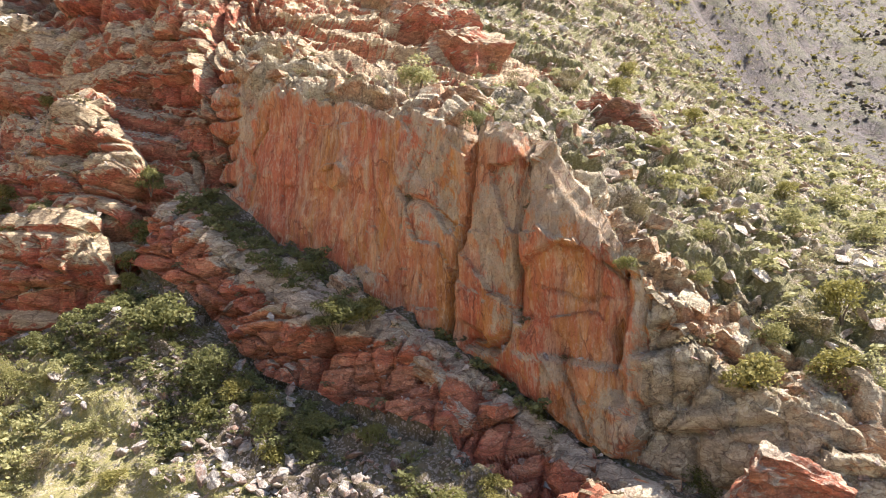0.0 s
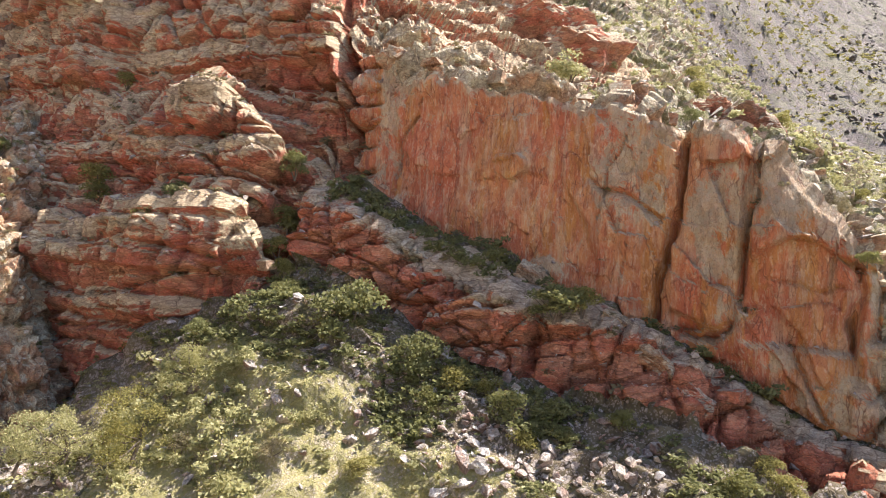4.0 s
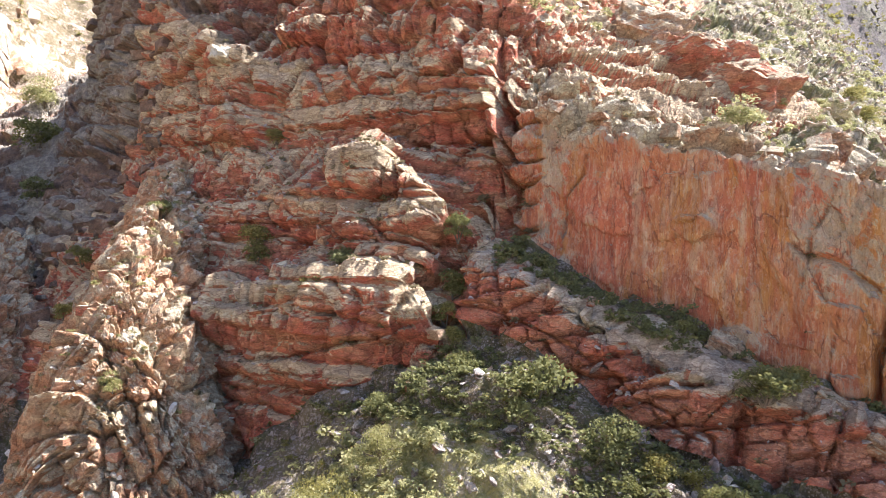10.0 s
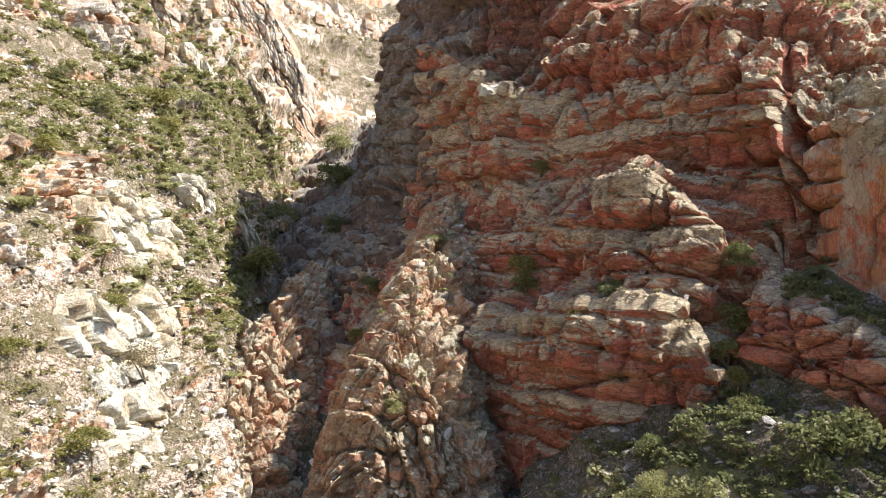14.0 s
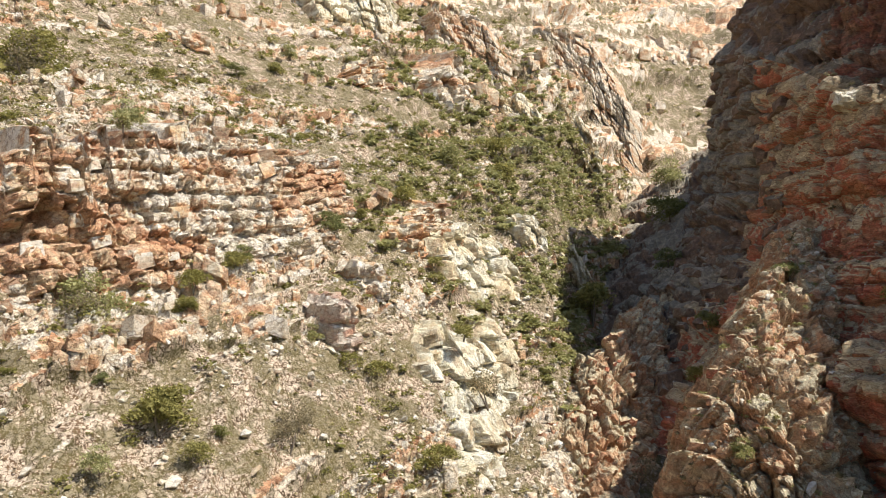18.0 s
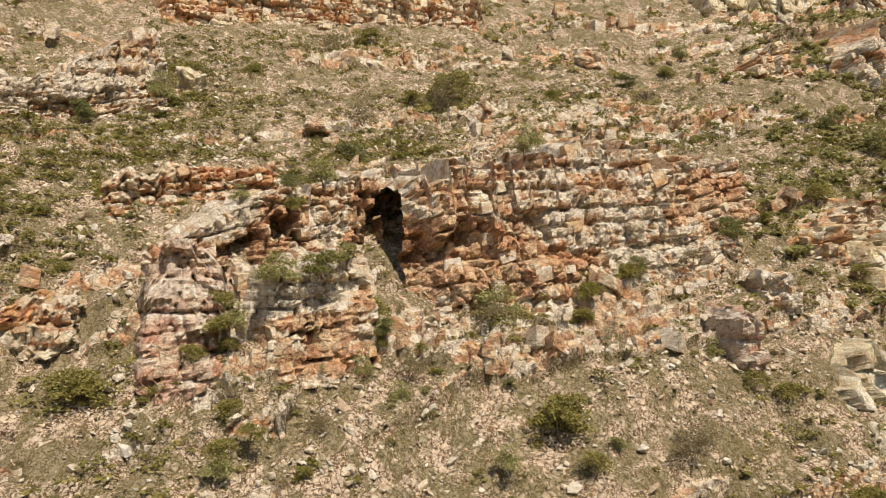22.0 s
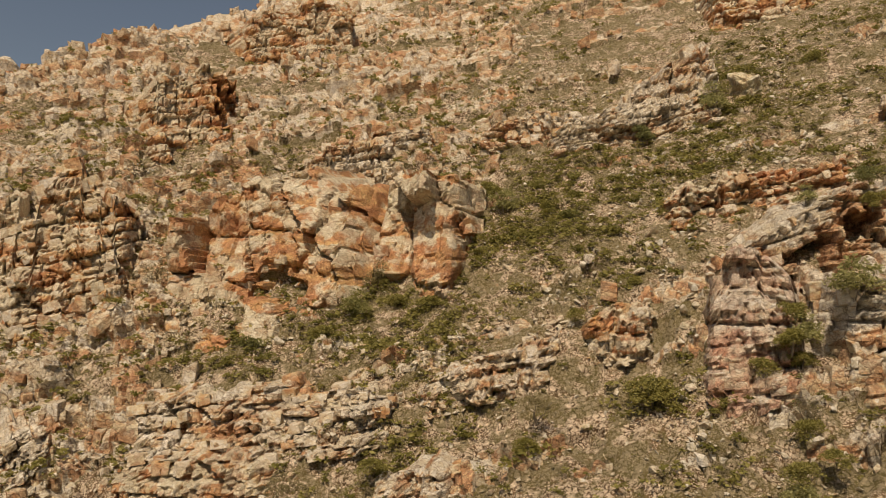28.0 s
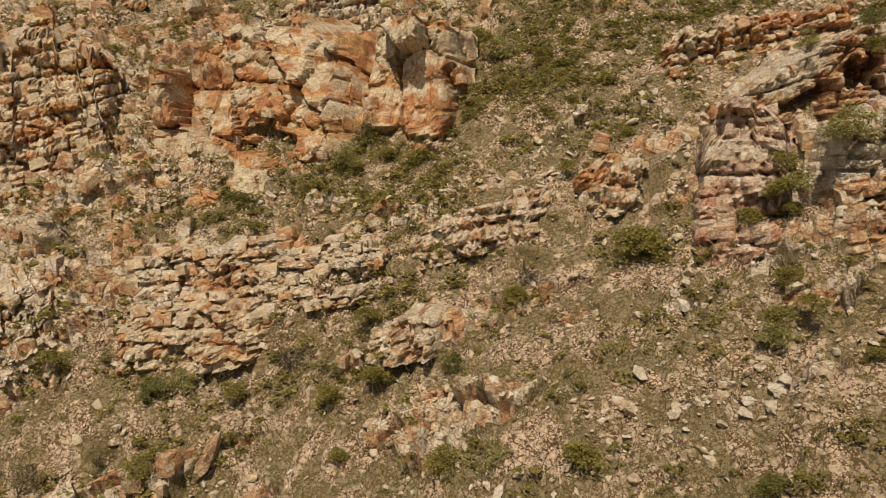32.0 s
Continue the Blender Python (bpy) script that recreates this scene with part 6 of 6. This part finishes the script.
count = 0
for rows in WEST_SHRUBS:
    for az, r, z, w in rows:
        a = radians(az)
        count += 1
        if az < 27 or r > 150:
            kind = "olive"
        else:
            kind = ("olive", "olive", "bright", "dark", "olive", "dry")[count % 6]
        plant(kind, (BOWL[0] - math.sin(a) * r, BOWL[1] + math.cos(a) * r, z - 0.1), w * 1.1, count, 0.62 + 0.12 * (count % 3))
for rows in EAST_SHRUBS:
    for s, d, z, w in rows:
        count += 1
        at = Vector(place(np.array(s), np.array(d), np.array(z - 0.15)))
        # Sun and shade go into the leaf colour: bright kinds where sunny, dark elsewhere.
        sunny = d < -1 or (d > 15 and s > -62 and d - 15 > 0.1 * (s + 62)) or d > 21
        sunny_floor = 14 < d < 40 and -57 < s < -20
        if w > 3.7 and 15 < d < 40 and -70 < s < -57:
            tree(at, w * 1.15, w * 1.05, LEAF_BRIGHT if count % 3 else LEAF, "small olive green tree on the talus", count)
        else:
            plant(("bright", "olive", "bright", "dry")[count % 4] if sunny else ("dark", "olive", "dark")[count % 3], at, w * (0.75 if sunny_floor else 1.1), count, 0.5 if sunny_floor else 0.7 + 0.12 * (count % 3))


def scrub(name, found, leaves, leaf_size, material, label, tall=0.7):
    """Low plants that nobody could count, in one."""
    p, nn, size, rg = found
    base = []
    for _ in range(12):
        n = 4
        c = np.stack([rg.uniform(-0.28, 0.28, n), rg.uniform(-0.28, 0.28, n), rg.uniform(0.1, 0.4, n)], 1)
        base.append(leaf_cloud(rg, c, rg.uniform(0.14, 0.28, n), leaves, leaf_size))
    kind = rg.integers(12, size=len(p))
    out = []
    for k in range(12):
        sel = np.where(kind == k)[0]
        sc = np.stack([size[sel], size[sel], size[sel] * tall], 1)
        out.append((base[k][None] * sc[:, None, None] + p[sel][:, None, None]).reshape(-1, 4, 3))
    return tagged(new(name, quads_mesh(name, np.concatenate(out), material)), label, "scrub", kind="stuff")


patch_w = np.clip(fbm(A / 12, LEV / 6, 0.9, 501, 4) + 0.1, 0.02, 1.2)
for az0, r0, waz, wr in ((70, 89, 6, 8), (50, 110, 9, 10), (103, 86, 7, 10), (107, 73, 6, 5), (96, 82, 6, 6), (80, 112, 9, 8), (121, 80, 5, 5), (73, 86, 4, 4), (67, 98, 5, 4), (62.5, 110, 4, 4), (84, 104, 4, 6), (85, 93, 4, 5), (37, 118, 5, 6), (34.5, 107, 4, 8), (73, 126, 5, 4), (82, 122, 4, 3),
                        (105.5, 96, 3.5, 6), (101, 88, 4, 3), (96, 94, 4, 4), (89.5, 94, 5, 6), (109, 126, 3, 5), (128, 101, 2.5, 5), (113, 80, 4, 4), (109, 74, 3, 3), (89, 63, 3, 2), (110, 62, 3, 2)):
    patch_w += 2.4 * np.exp(-((AZ - az0) / waz) ** 2 - ((R - r0) / wr) ** 2) * np.clip(0.5 + fbm(A / 4, LEV / 3, 0.9, 521, 3), 0, 1.5)
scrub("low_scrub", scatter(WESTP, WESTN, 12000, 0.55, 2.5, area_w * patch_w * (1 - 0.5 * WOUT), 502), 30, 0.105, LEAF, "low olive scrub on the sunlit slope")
scrub("dry_tufts", scatter(WESTP, WESTN, 4200, 0.4, 1.4, area_w * (0.3 + patch_w), 503), 20, 0.11, LEAF_DRY, "dry grass tufts and twigs on the slope")
bush_field = area_w * np.clip(0.15 + patch_w, 0.1, 2.0) * (1 - 0.5 * WOUT) * smooth(150, 110, R)
scrub("slope_bushes", scatter(WESTP, WESTN, 2300, 0.9, 2.7, bush_field, 524), 60, 0.085, LEAF_SLOPE, "round olive bushes scattered over the sunlit slope", 0.75)
far_w = cell_area(WESTP) * smooth(105, 125, R) * (R < 300) * (AZ > 8) * (AZ < 120)
scrub("high_scrub", scatter(WESTP, WESTN, 4200, 1.2, 3.8, far_w * np.clip(0.2 + fbm(A / 20, LEV / 12, 0.4, 512, 3), 0.03, 1.5), 513), 30, 0.12, LEAF, "olive scrub high on the slope")
green_gully = smooth(43, 33, AZ) * smooth(14, 18, AZ) * smooth(84, 98, R) * np.clip(0.55 + fbm(A / 5, LEV / 5, 0.2, 522, 3), 0.03, 1.5)
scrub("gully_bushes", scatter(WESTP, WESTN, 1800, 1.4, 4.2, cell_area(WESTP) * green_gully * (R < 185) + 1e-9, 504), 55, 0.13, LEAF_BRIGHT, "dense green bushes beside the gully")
scrub("crag_scrub", scatter(WESTP, WESTN, 1500, 0.8, 2.6, area_w * (AZ > 92) * smooth(0.3, 0.7, WOUT) * np.clip(0.2 + fbm(A / 7, LEV / 4, 0.4, 541, 3), 0.02, 1.5), 542), 40, 0.115, LEAF, "olive scrub between broken rocks")
thick_w = cell_area(WESTP) * smooth(31, 28, AZ) * smooth(16, 19, AZ) * smooth(102, 110, R) * smooth(182, 165, R) * np.clip(0.7 + fbm(A / 6, LEV / 6, 0.3, 551, 3), 0.02, 1.5)
scrub("gully_thicket", scatter(WESTP, WESTN, 620, 2.0, 4.6, thick_w, 552), 80, 0.1, LEAF_BRIGHT, "dense thicket beside the shady gully")
back_w = area_e * back * (COL > 1.15) * (COL < 3.7) * (S > -80) * (S < 10)
scrub("slope_scrub", scatter(EASTP, EASTN, 2500, 0.8, 2.8, back_w * np.clip(0.3 + fbm(S / 9, D / 9, 0.2, 505, 3), 0.03, 2), 506), 52, 0.1, LEAF_BRIGHT, "sunlit green scrub above the red wall")
tal_w = area_e * talus * (COL < 10.95) * (S > -105) * (S < 0)
scrub("talus_scrub", scatter(EASTP, EASTN, 2300, 0.5, 2.0, tal_w * (D < 16.5) * np.clip(0.4 + fbm(S / 4, D / 4, 0.1, 531, 3), 0.02, 2), 507), 64, 0.095, LEAF_DARK, "scrub on the talus with leaves darkened for shade")
scrub("talus_green", scatter(EASTP, EASTN, 2500, 0.6, 2.4, tal_w * (D > 15), 508), 56, 0.085, LEAF_BRIGHT, "grass and scrub on the talus with leaves brightened for sun", 0.5)
bush_w = tal_w * smooth(16.5, 19, D) * (S > -66) * (S < -22) * np.clip(0.45 + fbm(S / 5, D / 5, 0.2, 561, 3), 0.02, 1.5)
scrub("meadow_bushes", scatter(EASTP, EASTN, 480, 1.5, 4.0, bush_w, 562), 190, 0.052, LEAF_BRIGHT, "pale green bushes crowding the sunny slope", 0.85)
ledge_w = area_e * (EASTN[..., 2] > 0.5) * (COL > 3.0) * (COL < 9.2) * (S > -125) * (S < -3)
scrub("ledge_scrub", scatter(EASTP, EASTN, 750, 0.5, 1.6, ledge_w, 509), 34, 0.14, LEAF_DRY, "dry scrub on the rock ledges")
scrub("ridge_scrub", scatter(EASTP, EASTN, 2600, 0.8, 2.8, area_e * (COL > 0.45) * (COL < 1.2) * (S > -60) * (S < 40), 510), 26, 0.15, LEAF, "scattered scrub on the far ridge")
scrub("spur_scrub", scatter(SPUR_A, SPUR_AN, 260, 0.5, 1.7, np.ones(SPUR_A.shape[:2]), 511), 34, 0.14, LEAF_DRY, "dry scrub on the rock spur")
scrub("spur_green", scatter(SPUR_A, SPUR_AN, 140, 0.5, 1.6, np.clip(SPUR_AN[..., 2] - 0.3, 0.01, 1), 515), 60, 0.09, LEAF_BRIGHT, "yellow green tufts on the rock spur")

foot_w = area_e * (COL > 5.05) * (COL < 5.85) * (S > -60) * (S < -22) * np.clip(0.2 + fbm(S / 4, D / 4, 0.3, 571, 3), 0.02, 1.5)
scrub("foot_bushes", scatter(EASTP, EASTN, 230, 0.8, 2.5, foot_w, 572), 110, 0.075, LEAF_DARK, "bushes along the cliff's foot with leaves darkened for shade", 0.8)
ravine_w = area_e * (COL > 9.05) * (COL < 10.2) * (S > -100) * (S < -58)
scrub("ravine_bushes", scatter(EASTP, EASTN, 240, 0.8, 2.0, ravine_w, 574), 80, 0.07, LEAF_SLOPE, "dark green bushes in the ravine below the tower", 0.8)

# ---- big fallen and standing rocks ----
for (s, d, z), size, turn, mat, label in (
        ((-31.2, 6.6, -14.6), (3.4, 2.6, 3.0), (10, 20, 30), PINK, "pinkish split boulder at the slab's foot"),
        ((-32.8, 7.8, -16.0), (4.0, 2.6, 1.8), (8, 24, 60), PINK, "flat pinkish boulder beside a split one"),
        ((-35.0, 7.6, -15.2), (2.0, 1.8, 1.7), (0, 10, 10), PINK, "small pinkish boulder on the talus"),
        ((-27.0, 6.8, -14.8), (3.2, 2.2, 2.6), (20, 30, 80), SLAB, "tilted grey boulder under the slab"),
        ((-8.7, 3.0, -13.0), (5.6, 3.4, 4.4), (6, 24, -30), SLAB, "big tilted red boulder with a pale top"),
        ((-102.7, 4.5, 26.3), (4.6, 2.6, 2.2), (0, 8, 40), WHITE_ROCK, "white flat rock on the upper ledge"),
        ((-30.0, -24, 9.6), (6.5, 4.5, 5.5), (10, 30, -40), DARK_RED, "dark red block on the upper slope"),
        ((-33.8, -26.5, 12.0), (4.4, 3.4, 4.6), (0, 20, -60), RED, "red rock leaning on a dark red block"),
        ((-46.8, -20, 17.2), (8.5, 6, 9.5), (8, 32, -50), RED, "large red rock standing over the brow"),
        ((-52.5, -21, 20.5), (9.5, 7, 12), (0, 28, -58), RED, "large red rock beside another over the brow"),
        ((-57.5, -22, 25.0), (9, 7, 9), (6, 20, -48), BRUSHED, "high grey rock above large red ones"),
        ((-40.4, 2.6, -4.6), (4.4, 1.6, 1.7), (0, 34, -55), BRUSHED, "pale flat block leaning on the cliff's foot"),
        ((-33.0, 3.6, -7.6), (4.2, 1.5, 1.6), (0, 34, -55), BRUSHED, "long pale block under the cliff"),
        ((-30.4, 4.6, -9.4), (3.2, 1.6, 1.5), (5, 32, -50), BRUSHED, "short pale block under the cliff"),
        ((-27.2, 5.6, -11.6), (2.6, 1.5, 1.6), (0, 30, -40), SLAB, "reddish broken block under the cliff"),
        ((-35.5, -7, 10.6), (5, 3.4, 1.8), (0, 20, 20), BRUSHED, "flat layered grey rock on the brow")):
    count += 1
    boulder(Vector(place(np.array(s), np.array(d), np.array(z))), np.array(size), turn, mat, label, count)
for az, r, z, size, turn, mat, label in (
        (82.6, 107.5, 39, (5.4, 3.6, 5.0), (12, 20, 30), WHITE_ROCK, "big white rock on the grassy slope"),
        (73.0, 98.0, 31, (4.2, 3, 2), (0, 15, 80), PALE, "flat tan rock on the grassy slope"),
        (51.0, 127.0, 50, (6, 4, 3.4), (0, 10, 30), ORANGE, "tan rock high on the slope")):
    count += 1
    q = bowl(np.array(az), np.array(r))
    boulder(Vector((q[0], q[1], q[2] + 0.8)), np.array(size), turn, mat, label, count)
